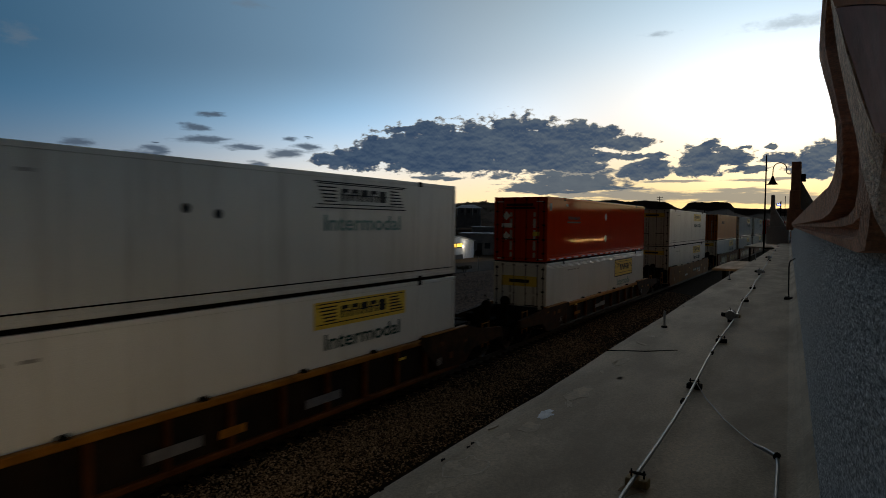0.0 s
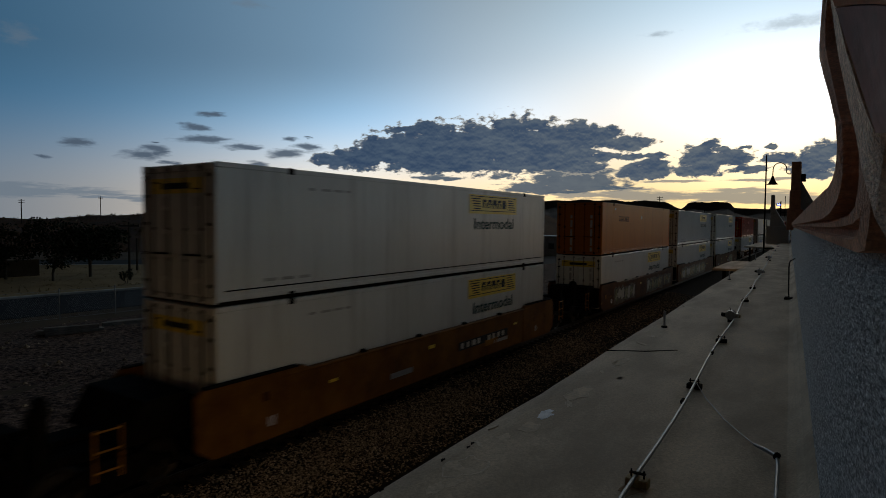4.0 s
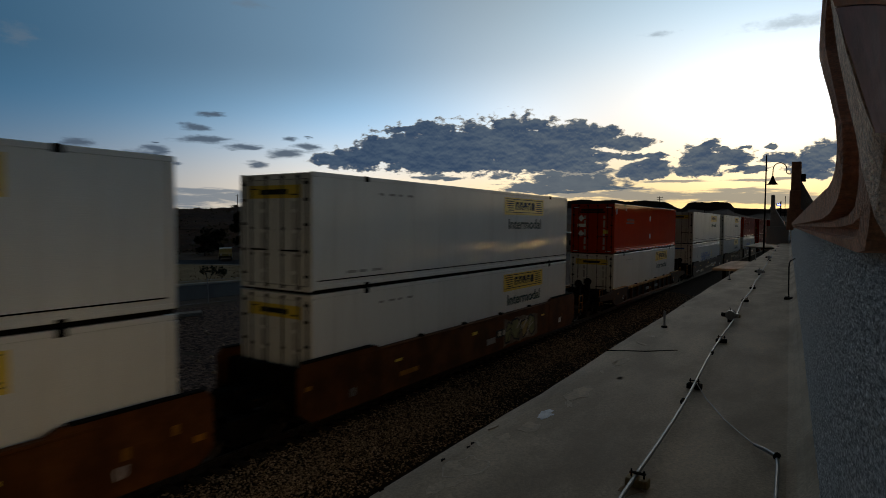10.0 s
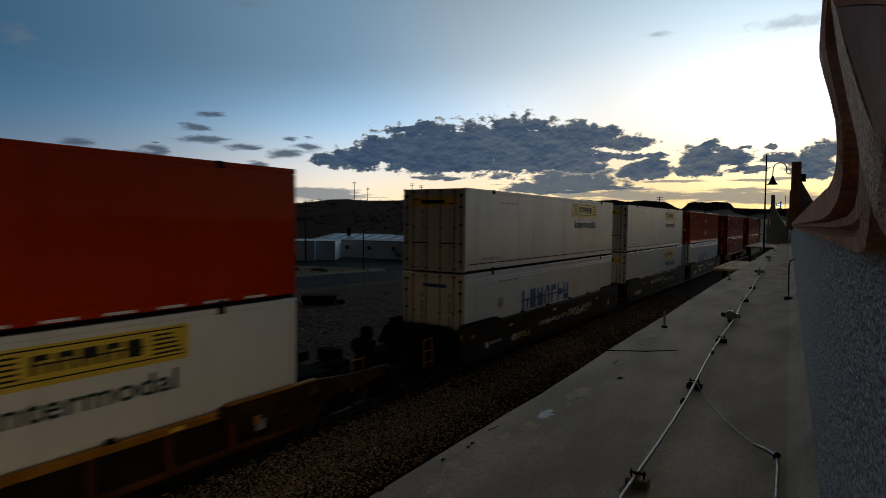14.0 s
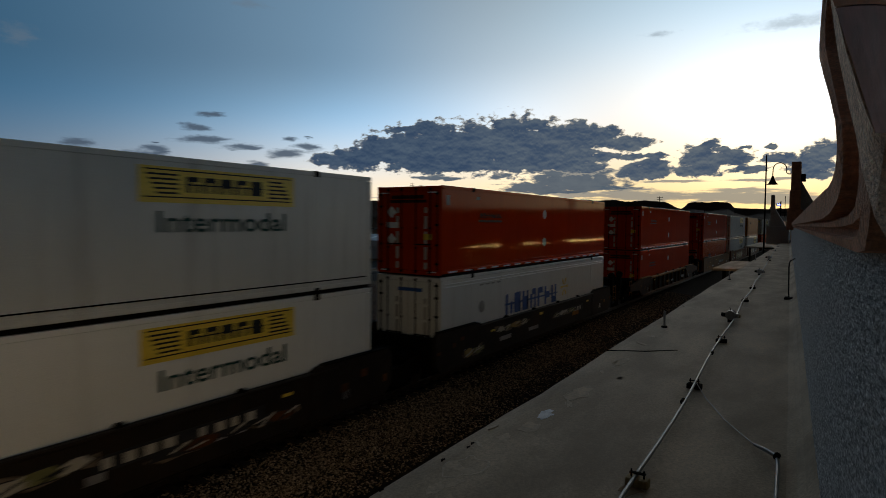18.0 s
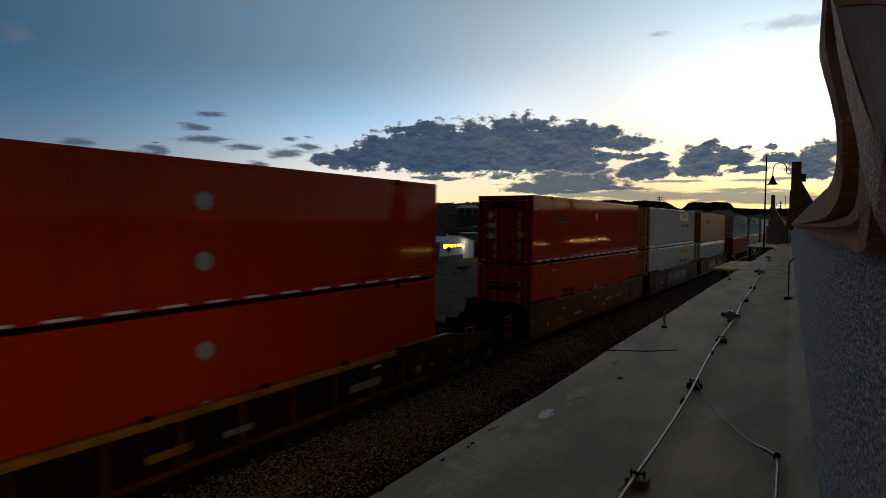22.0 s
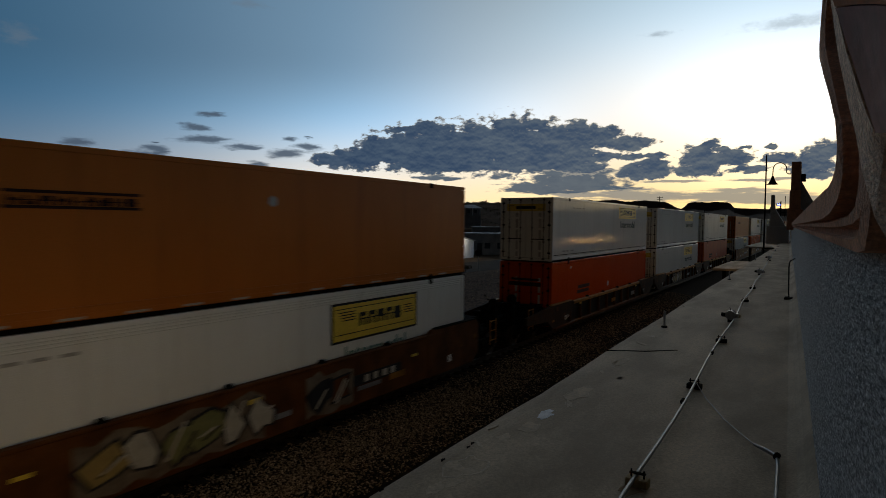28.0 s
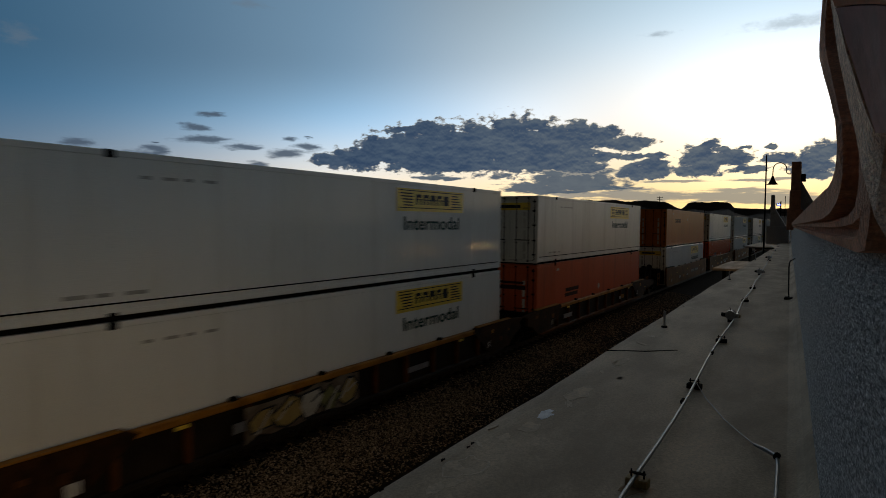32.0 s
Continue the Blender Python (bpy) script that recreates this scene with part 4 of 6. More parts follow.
def well_car(label, style, left, right, trucks, seed=0):
    """A double-stack well car; origin under the container's door end at rail height, side of the depot. left and right: how far
    it reaches beyond the container; trucks: which ends carry one."""
    r = random.Random(seed)
    chord_z = CHORD_OF.get(seed, CHORDS[style])
    car = empty("well_car", label=label, category="rail car", group="well cars of the train")
    mid_y = WID / 2
    paint_side, chord = {"posts": (sill_dark, sill_yellow), "tan": (sill_tan, sill_tan), "rust": (sill_brown, sill_brown),
                         "dark": (sill_dark, sill_dark), "gold": (sill_yellow, sill_yellow)}[style]
    for q in (-1, 1):
        ys = mid_y + q * 1.52             # outer face of the side
        def yy(a, b):
            return (ys - q * a, ys - q * b) if ys - q * a < ys - q * b else (ys - q * b, ys - q * a)
        if style == "posts":
            part("top_chord", Shape().box(-.4, LEN + .4, *yy(0, .16), chord_z - .15, chord_z, .02), chord, car, "worn yellow top chord")
            part("side_sheet", Shape().box(-.2, LEN + .2, *yy(.13, .15), .45, chord_z - .15), paint_side, car)
            part("bottom_chord", Shape().box(0, LEN, *yy(.0, .18), .32, .45, .02), sill_brown if seed % 2 else paint_side, car)
            post = Shape().box(-.06, .06, min(0, q * -.13), max(0, q * -.13), .45, chord_z - .15, .012).rounded("side_post")
            post.materials.append(sill_brown)
            for i in range(12):
                p = new("side_post", post)
                p.parent = car
                p.location = (.5 + i * (LEN - 1) / 11, ys, 0)
        else:
            part("side_sill", Shape().box(.4, LEN - .4, *yy(0, .14), .34, chord_z - .06, .025), paint_side, car)
            part("top_chord", Shape().box(1.5, LEN - 1.5, *yy(-.02, .16), chord_z - .08, chord_z, .02), chord, car)
        for a in (4.3, 6.8, 9.4, 11.9):
            part("container_guide", Shape().extrude([(a - .11, chord_z - .01), (a + .11, chord_z - .01), (a + .06, chord_z + .07), (a - .06, chord_z + .07)], "y", *yy(.02, .14)), dark_steel, car)
        for e, ext in ((0, left), (1, right)):
            x = -1 if e == 0 else 1
            base = 0 if e == 0 else LEN
            top = chord_z + .10
            ramp = [(base - x * 2.4, chord_z - .03), (base - x * 2.15, top), (base + x * .45, top), (base + x * .60, top - .15), (base + x * .60, .60), (base + x * .25, .34), (base - x * 2.4, .34)]
            sh = Shape()
            if style == "posts":
                ramp = [(base - x * 2.3, chord_z - .06), (base - x * 2.1, chord_z + .05), (base + x * .5, chord_z + .05), (base + x * 1.6, min(1.36, chord_z - .06)), (base + x * (ext * .80), min(1.22, chord_z - .10)), (base + x * (ext * .80), .90), (base + x * .9, .80), (base + x * .3, .40), (base - x * 1.2, .46)]
            sh.extrude(ramp, "y", *yy(-.012, .12))
            arm = part("end_sill", sh, paint_side if style != "posts" else sill_shade, car)
            ztop = top if style != "posts" else chord_z + .05
            part("end_cap", Shape().box(min(base - x * 2.0, base + x * .45), max(base - x * 2.0, base + x * .45), *yy(-.03, .15), ztop, ztop + .035, .01), dark_steel if style != "posts" else chord, arm)
            for k in range(3):
                a, b, w_ = base + x * (.45 - .8 * k) + r.uniform(-.2, .2), r.uniform(.7, 1.2), r.uniform(.05, .14)
                part("wear_plate", Shape().box(a - w_, a + w_, *yy(-.020, -.012), b, b + r.uniform(.06, .22), .002), r.choice((sill_yellow, sill_brown, sill_tan)), arm)
            part("reflector", Shape().box(base - x * 3.1 - .14, base - x * 3.1 + .14, *yy(-.012, 0), 1.15, 1.22), yellow_label, car, "yellow reflector")
            part("data_plate", Shape().box(base - x * 1.2 - .12, base - x * 1.2 + .12, *yy(-.012, 0), .62, .84), white_label if r.random() < .5 else rod_steel, car)
        if q == -1:
            for k in range(3):
                a = r.uniform(1, 12)
                part("data_plate", Shape().box(a, a + r.uniform(.3, 1.2), ys - .012, ys, .7, r.uniform(.8, .92)), rod_steel if k else sill_yellow, car)
            if style in ("rust", "tan", "dark"):
                plate = part("name_board", Shape().box(8.9, 12.4, ys - .010, ys, .84, 1.12), graffiti_dark, car, "black painted name board")
                for k in range(9):
                    if k != 4:
                        a = 9.05 + k * .36
                        part("name_bar", Shape().box(a, a + r.uniform(.14, .24), ys - .014, ys - .009, .89, 1.07), graffiti_pale, plate)
                part("marker_light", Shape().box(7.2, 7.5, ys - .014, ys, 1.22, 1.32), yellow_label, car, "yellow reflector")
            for x0, x1, z0, z1, mt in GRAFFITI.get(seed, ()):
                scrawl(car, x0, x1, z0, min(z1, chord_z - .12), mt, seed + int(x0 * 7), ys - .012 - .002 * int(x0 % 3))
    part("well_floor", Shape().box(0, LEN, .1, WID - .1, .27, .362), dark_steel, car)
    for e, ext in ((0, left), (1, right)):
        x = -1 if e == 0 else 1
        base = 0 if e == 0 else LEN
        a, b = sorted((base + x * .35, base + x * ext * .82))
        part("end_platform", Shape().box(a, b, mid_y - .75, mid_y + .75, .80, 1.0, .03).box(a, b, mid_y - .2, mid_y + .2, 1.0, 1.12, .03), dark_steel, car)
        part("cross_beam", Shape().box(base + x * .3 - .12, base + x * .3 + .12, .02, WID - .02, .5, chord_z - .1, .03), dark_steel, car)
        if ext > 2.5:
            bx = base + x * (ext - .75)
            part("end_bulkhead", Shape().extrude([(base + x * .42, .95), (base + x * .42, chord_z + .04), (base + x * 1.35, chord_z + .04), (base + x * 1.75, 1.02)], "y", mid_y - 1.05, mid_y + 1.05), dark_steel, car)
            part("brake_stand", Shape().box(bx - .12, bx + .12, mid_y - .95, mid_y - .70, .9, 1.95, .02).rod((bx - .02, mid_y - .82, 1.95), (bx + .10, mid_y - .82, 1.95), .20, 12).box(bx - .34, bx - .2, mid_y - .85, mid_y - .75, .9, 1.45, .02), dark_steel, car)
            part("brake_wheel", Shape().rod((bx, mid_y - .5, 1.55), (bx + .06, mid_y - .5, 1.55), .24, 14).box(bx - .03, bx + .03, mid_y - .54, mid_y - .46, 1.0, 1.6), dark_steel, car)
            part("brake_cylinder", Shape().box(bx - .2, bx + .2, mid_y + .2, mid_y + .9, 1.0, 1.35, .03), dark_steel, car)
            part("end_ladder", Shape().rod((base + x * 1.9, .0, .6), (base + x * 1.9, .0, 1.5), .02).rod((base + x * 2.35, .0, .6), (base + x * 2.35, .0, 1.5), .02).rod((base + x * 1.9, .0, 1.45), (base + x * 2.35, .0, 1.45), .02).rod((base + x * 1.9, .0, 1.1), (base + x * 2.35, .0, 1.1), .02).rod((base + x * 1.9, .0, .75), (base + x * 2.35, .0, .75), .02), sill_yellow, car)
            part("coupler", Shape().box(min(base + x * ext * .8, base + x * (ext + .12)), max(base + x * ext * .8, base + x * (ext + .12)), mid_y - .11, mid_y + .11, .72, .98, .03), dark_steel, car)
            part("air_hose", Shape().tube([(base + x * (ext - .3), mid_y - .35, .85), (base + x * (ext - .1), mid_y - .36, .6), (base + x * ext, mid_y - .3, .45)], .025, 6), dark_steel, car)
        if e in trucks:
            truck(car, base + x * (1.62 if ext < 2.5 else 1.85), mid_y)
    return car


LOOKS = {
    "W": ("white ribbed intermodal container with yellow label plate", white_paint, "label"),
    "G": ("aged off-white intermodal container with yellow label plate", grey_paint, "label"),
    "F": ("grey-white intermodal container with faded outlined label", grey_paint, "outline"),
    "B": ("white intermodal container with black-edged yellow label", white_paint, "boxed"),
    "R": ("dark red intermodal container with reflective tape and placards", red_paint, "plate"),
    "O": ("orange intermodal container with dark name bars", orange_paint, "panel"),
    "C": ("faded brick-red intermodal container with dark name bars", brick_paint, "panel"),
    "N": ("dull orange-brown intermodal container with a dark name bar", brown_paint, "bare"),
    "S": ("white intermodal container with bright blue name bars", white_paint, "shop"),
}
CARS = {
    "P": ("yellow-edged well car with open side posts", "posts"),
    "T": ("dusty tan well car with smooth sides", "tan"),
    "R": ("rusty brown well car with graffiti on its sides", "rust"),
    "D": ("dark well car with faded markings", "dark"),
}
# place of the container's door end along the track at the start, upper box, lower box, car, reach left and right, trucks
LONG, SHORT = 3.75, 1.62
TRAIN = [
    (-24.9, "W", "W", "P", LONG, LONG, (0, 1)), (-1.18, "F", "W", "P", LONG, LONG, (0, 1)), (22.5, "R", "B", "P", LONG, LONG, (0, 1)),
    (46.2, "G", "G", "T", LONG, LONG, (0, 1)), (70.15, "N", "W", "R", LONG, SHORT, (0,)), (89.5, "W", "W", "R", SHORT, SHORT, (0,)),
    (109.1, "W", "W", "R", SHORT, LONG, (0, 1)), (132.65, "R", "W", "P", LONG, LONG, (0, 1)), (156.3, "G", "S", "D", LONG, SHORT, (0,)),
    (175.5, "G", "W", "D", SHORT, SHORT, (0,)), (195.05, "R", "S", "D", SHORT, LONG, (0, 1)), (218.8, "R", "R", "P", LONG, LONG, (0, 1)),
    (242.1, "R", "O", "T", LONG, SHORT, (0,)), (261.3, "W", "W", "R", SHORT, SHORT, (0,)), (280.8, "N", "B", "R", SHORT, LONG, (0, 1)),
    (304.5, "W", "O", "P", LONG, SHORT, (0,)), (323.6, "W", "W", "P", SHORT, SHORT, (0,)), (343.1, "G", "C", "P", SHORT, LONG, (0, 1)),
    (366.8, "N", "W", "T", LONG, SHORT, (0,)), (386.3, "G", "O", "T", SHORT, SHORT, (0,)), (405.8, "W", "W", "T", SHORT, LONG, (0, 1)),
    (429.5, "G", "W", "P", LONG, LONG, (0, 1)), (453.2, "W", "W", "P", LONG, LONG, (0, 1)), (476.9, "N", "W", "P", LONG, LONG, (0, 1)),
]
SIDE_Y = 10.159
SPEED = 10.05
made = {}
for i, (s, top, low_, car, lf, rt, tr) in enumerate(TRAIN):
    v = well_car(CARS[car][0], CARS[car][1], lf, rt, tr, seed=i)
    moving.append((v, s, SIDE_Y, 0.0))
    for kind, z in ((low_, RAIL_Z), (top, RAIL_Z + HGT + .045)):
        if kind not in made:
            made[kind] = container(*LOOKS[kind])
            ob = made[kind]
        else:
            ob = copy_thing(made[kind], Matrix())
        moving.append((ob, s, SIDE_Y, z))


# ---- on the roof ----
stain_concrete = paint("stained_concrete", (.42, .325, .225), (.60, .475, .34), scale=7, rough=.85, bump=.4, fine_mix=.5)
galv = conduit_steel


def pipe_y(x):
    return .605 + .045 * x


run = empty("roof_conduit", label="thin steel conduit running along the roof on blocks", category="conduit")
PIPE_Z = ROOF_Z + .045
pts = [(x, pipe_y(x) + .012 * math.sin(x * 1.7), PIPE_Z + .006 * math.sin(x * 2.3)) for x in [-1 + .25 * i for i in range(40)] + [9 + 1.0 * i for i in range(36)]]
part("pipe", Shape().tube(pts, .0095, 8), galv, run, smooth=True)
for i, x in enumerate((1.43, 3.24, 5.15, 7.0, 8.74, 10.84, 15.2, 20.76, 29.1, 36.0)):
    y = pipe_y(x)
    part("support_block", Shape().box(x - .03, x + .03, y - .05, y + .05, ROOF_Z - .004, PIPE_Z - .010, .005), wood_block if i in (0, 3) else dark_steel, run, "small wooden block" if i in (0, 3) else "")
    part("pipe_strap", Shape().box(x - .01, x + .01, y - .035, y + .035, PIPE_Z + .008, PIPE_Z + .013).rod((x, y - .028, PIPE_Z - .02), (x, y - .028, PIPE_Z + .025), .004, 6).rod((x, y + .028, PIPE_Z - .02), (x, y + .028, PIPE_Z + .025), .004, 6), dark_steel, run)
for x in (2.72, 4.35):
    part("coupling", Shape().rod((x - .03, pipe_y(x), PIPE_Z), (x + .03, pipe_y(x) + .003, PIPE_Z), .014, 10), dark_steel, run)
for x, big in ((6.56, 1.0), (14.31, 1.0), (21.5, .9)):
    jb = empty("junction_box", label="round steel junction box on the roof conduit", category="junction box", group="junction boxes on the conduit")
    jb.location = (x, pipe_y(x) + .03, ROOF_Z)
    part("box_body", Shape().rod((-.04, .0, .085), (.04, 0, .085), .055 * big, 14).rod((.04, 0, .085), (.05, 0, .085), .062 * big, 14), rod_steel, jb)
    part("box_stand", Shape().box(-.03, .03, -.03, .03, -.004, .05, .006), dark_steel, jb)
    part("conduit_hub", Shape().rod((-.01, .04, .085), (-.01, .10, .085), .025, 10), dark_steel, jb)
    part("cover_plate", Shape().box(-.04, .045, -.09, -.045, .06, .11, .008), rod_steel, jb)
    part("sealing_wire", Shape().tube([(0, 0, .13), (.01, .01, .17), (.04, .015, .175)], .004, 6), dark_steel, jb)
cable = tagged(link("cable", Shape().tube([(3.22, .745, 3.955), (3.0, .64, 3.905), (2.6, .47, 3.900), (2.35, .34, 3.905), (2.2, .265, 3.91), (2.05, .165, 3.925)], .003, 6), galv), "thin grey cable lying loose on the roof", "cable")
drop = empty("wall_conduit", label="thin pale conduit bent along the foot of the wall", category="conduit")
part("pipe", Shape().tube([(2.22, .275, 3.912), (2.12, .21, 3.93), (2.06, .165, 3.93), (1.95, .155, 3.925), (1.6, .14, 3.92), (1.0, .11, 3.92), (-.5, .06, 3.93)], .0085, 8), galv, drop, smooth=True)
part("elbow", Shape().rod((2.09, .17, 3.915), (2.03, .162, 3.945), .016, 8), dark_steel, drop)
drop = empty("wall_conduit", label="dark conduit bent from the wall to the roof", category="conduit")
part("pipe", Shape().tube([(11.5, .47, 4.45), (10.5, .50, 4.45), (10.0, .49, 4.44), (9.9, .49, 4.38), (9.6, .47, 4.02), (9.5, .46, 3.92)], .010, 8), dark_steel, drop)
part("foot", Shape().box(9.42, 9.58, .40, .52, 3.885, 3.93, .006), dark_steel, drop)
for i, (x, y) in enumerate(((5.68, 1.5), (12.57, 1.70), (20.9, 1.95), (30.5, 2.15))):
    v = empty("roof_stub", label="short upright pipe stub at the roof edge", category="pipe stub", group="stubs along the roof edge")
    v.location = (x, y, ROOF_Z)
    part("stub_pipe", Shape().rod((0, 0, -.01), (0, 0, .19), .012, 10), rod_steel, v)
    part("flange", Shape().rod((0, 0, -.008), (0, 0, .018), .034, 10), dark_steel, v)


white_mortar = paint("white_patch_mortar", (.66, .68, .72), (.86, .88, .92), scale=18, rough=.6, bump=.3, bump_scale=70)


def blot(name, x, y, rx, ry, material, label, seed, ring=False, turn=.0):
    r = random.Random(seed)
    n = 22
    pts_ = []
    for i in range(n):
        a = 2 * math.pi * i / n
        q = 1 + .22 * math.sin(2 * a + seed) + .14 * math.sin(5 * a + seed * 2) + r.uniform(-.2, .2)
        u, v = rx * q * math.cos(a), ry * q * math.sin(a)
        pts_.append((x + u * math.cos(turn) - v * math.sin(turn), y + u * math.sin(turn) + v * math.cos(turn)))
    s = Shape()
    z0, z1 = ROOF_Z - .02, ROOF_Z + (.0017 if ring else .0011)
    if not ring:
        s.extrude(pts_, "z", z0, z1)
    else:
        inn = [(x + (a - x) * r.uniform(.86, .97), y + (b - y) * r.uniform(.84, .97)) for a, b in pts_]
        s.v = [(a, b, z1) for a, b in pts_] + [(a, b, z1) for a, b in inn] + [(a, b, z0) for a, b in pts_] + [(a, b, z0) for a, b in inn]
        for i in range(n):
            j = (i + 1) % n
            s.f += [(i, j, n + j, n + i), (i, 2 * n + i, 2 * n + j, j), (n + i, n + j, 3 * n + j, 3 * n + i)]
    return tagged(link(name, s, material), label, "patch", "repairs on the roof")


blot("mortar_patch", 2.10, 1.40, .085, .045, white_mortar, "small pale grey repair patch on the concrete", 1)
blot("mortar_patch", 2.65, 1.39, .17, .075, stain_concrete, "pale shallow water stain on the concrete", 2)
blot("mortar_patch", 2.65, 1.39, .17, .075, patch_concrete, "ring-shaped water stain on the concrete", 2, ring=True)
blot("mortar_patch", 1.16, 1.41, .15, .085, stain_concrete, "pale shallow water stain on the concrete", 4, turn=.4)
blot("mortar_patch", 1.16, 1.41, .15, .085, patch_concrete, "ring-shaped water stain on the concrete", 4, ring=True, turn=.4)
blot("mortar_patch", 1.83, 1.38, .10, .045, stain_concrete, "rough mortar smear on the concrete", 5)
blot("mortar_patch", 1.60, 1.43, .07, .03, stain_concrete, "rough mortar smear on the concrete", 6)
blot("mortar_patch", 3.18, 1.27, .07, .03, stain_concrete, "rough mortar smear on the concrete", 7)
blot("mortar_patch", 3.74, 1.42, .14, .05, stain_concrete, "pale shallow water stain on the concrete", 8)
blot("mortar_patch", 3.74, 1.42, .14, .05, patch_concrete, "ring-shaped water stain on the concrete", 8, ring=True)
rust_stain = paint("rust_stained_concrete", (.20, .12, .06), (.34, .21, .11), scale=8, rough=.9, bump=.4)
for k, (x, y, a, b) in enumerate(((3.72, 1.46, .07, .022), (3.2, 1.27, .04, .02), (3.32, 1.45, .05, .014), (4.6, 1.46, .10, .022), (5.05, 1.48, .07, .02), (2.38, 1.36, .07, .022), (7.6, 1.6, .14, .03), (1.45, 1.50, .04, .015), (1.72, 1.56, .04, .012), (.89, 1.40, .07, .03))):
    blot("mortar_patch", x, y, a, b, patch_concrete if k % 3 else stain_concrete, "small rough mortar smear on the concrete", 20 + k, turn=.3 * (k % 4))
blot("mortar_patch", 1.39, .68, .075, .05, rust_stain, "rust-brown stain round the conduit block", 40)
blot("mortar_patch", 0.98, 1.36, .05, .03, stain_concrete, "rough mortar smear on the concrete", 9)
for i, (x, y) in enumerate(((1.36, 1.52), (1.15, 1.54), (.73, 1.585), (1.42, 1.53))):
    s = Shape()
    for j in range(3):
        s.box(x + .009 * j, x + .010 + .009 * j, y - .005 + .004 * (j % 2), y + .006 * (j % 2), ROOF_Z - .002, ROOF_Z + .006)
    tagged(link("bark_scrap", s, dark_steel), "dark scrap of debris on the roof", "debris", "scraps on the roof")
tagged(link("roof_joint", Shape().tube([(4.10, 1.66, ROOF_Z + .001), (4.2, 1.5, ROOF_Z), (4.27, 1.35, ROOF_Z + .001), (4.5, 1.12, ROOF_Z)], .006, 5), dark_steel), "dark cracked joint across the concrete roof", kind="structure")

# pier with a gooseneck lamp on the parapet
pier = empty("gable_pier", label="salmon stucco pier on the parapet with sloped buttress", category="pier")
part("shaft", Shape().box(23.6, 24.4, .80, 1.16, 4.9, 6.35, .02).box(23.65, 24.35, .83, 1.13, 6.35, 7.39, .02), coping_pink, pier)
part("plinth", Shape().box(23.5, 24.5, .72, 1.22, 4.9, 5.65, .02), coping_pink, pier)
part("buttress", Shape().extrude([(.84, 5.1), (.84, 6.75), (.30, 5.70), (.2, 5.1)], "x", 23.8, 24.2), stucco, pier)
part("side_box", Shape().box(23.8, 24.1, .68, .83, 6.68, 6.95, .02), dark_steel, pier)
goose = empty("gooseneck_lamp", label="black gooseneck barn lamp on the pier", category="lamp")
arm = [(24, 1.16, 6.98), (24, 1.24, 6.98), (24, 1.30, 7.02)]
arm += [(24, 1.52 - .22 * math.cos(radians(a)), 7.18 + .22 * math.sin(radians(a))) for a in range(0, 181, 20)]
arm += [(24, 1.745, 7.0), (24, 1.745, 6.9)]
part("arm", Shape().tube(arm, .018, 8), dark_steel, goose, smooth=True)
sh = Shape()
prof_l = [(.03, 6.92), (.05, 6.86), (.07, 6.78), (.13, 6.66), (.20, 6.60)]
n = 16
for a, b in zip(prof_l, prof_l[1:]):
    sh.add([(24 + q[0] * math.cos(2 * math.pi * i / n), 1.745 + q[0] * math.sin(2 * math.pi * i / n), q[1]) for i in range(n) for q in (a, b)],
           [(2 * i, (2 * i + 2) % (2 * n), (2 * i + 3) % (2 * n), 2 * i + 1) for i in range(n)])
part("shade", sh, dark_steel, goose)
mast = empty("slim_mast", label="slim dark mast standing at the roof edge", category="mast")
part("pole", Shape().rod((30, 2.42, GROUND), (30, 2.44, 8.34), .045, 10, .03), dark_steel, mast)
part("bracket", Shape().box(29.9, 30.1, 2.0, 2.45, 3.95, 4.0), dark_steel, mast)
# end of the roof: low block with a tapered pylon
block = empty("roof_end_block", label="grey stucco block with a tapered pylon at the roof end", category="parapet block")
part("base", Shape().box(43.3, 44.6, 2.05, 3.35, ROOF_Z - .1, 5.02, .02), stucco, block)
part("pylon", Shape().extrude([(3.16, 5.0), (3.16, 7.1), (2.96, 7.1), (2.90, 6.2), (2.25, 5.0)], "x", 43.6, 44.1), stucco, block)
part("ornament", Shape().rod((43.55, 3.05, 6.2), (43.62, 3.05, 6.2), .16, 12), rod_steel, block)
lite = empty("mast_floodlight", label="distant mast with a cold blue floodlight", category="floodlight")
part("pole", Shape().rod((70, 4.10, GROUND), (70, 4.10, 7.6), .06, 8), dark_steel, lite)
part("lamp_head", Shape().box(69.9, 70.1, 4.05, 4.5, 7.15, 7.4, .03), dark_steel, lite)
part("lens", Shape().box(69.86, 69.895, 4.15, 4.4, 7.2, 7.35), glow("cold_blue_lamp", (.12, .2, 1.0), 9.0), lite, "glowing blue lens")
part("antenna", Shape().rod((70, 3.7, 6.0), (70, 3.7, 8.2), .03, 6).box(69.95, 70.05, 3.6, 4.1, 6.4, 6.5), dark_steel, lite)

# low canopies beyond the roof edge
for x0, x1, y0, y1, z in ((36.5, 45.0, 3.4, 5.6, 2.5), (78, 98, 4.6, 8.3, 2.5)):
    cn = empty("platform_canopy", label="flat pale concrete canopy over the platform", category="canopy", group="canopies along the platform")
    part("deck", Shape().box(x0, x1, y0, y1, z - .14, z, .02), concrete, cn)
    for x in (x0 + .6, x1 - .6):
        part("canopy_post", Shape().box(x - .1, x + .1, y0 + .3, y0 + .5, GROUND, z - .14), dark_steel, cn)
        part("canopy_post", Shape().box(x - .1, x + .1, y1 - .7, y1 - .5, GROUND, z - .14), dark_steel, cn)

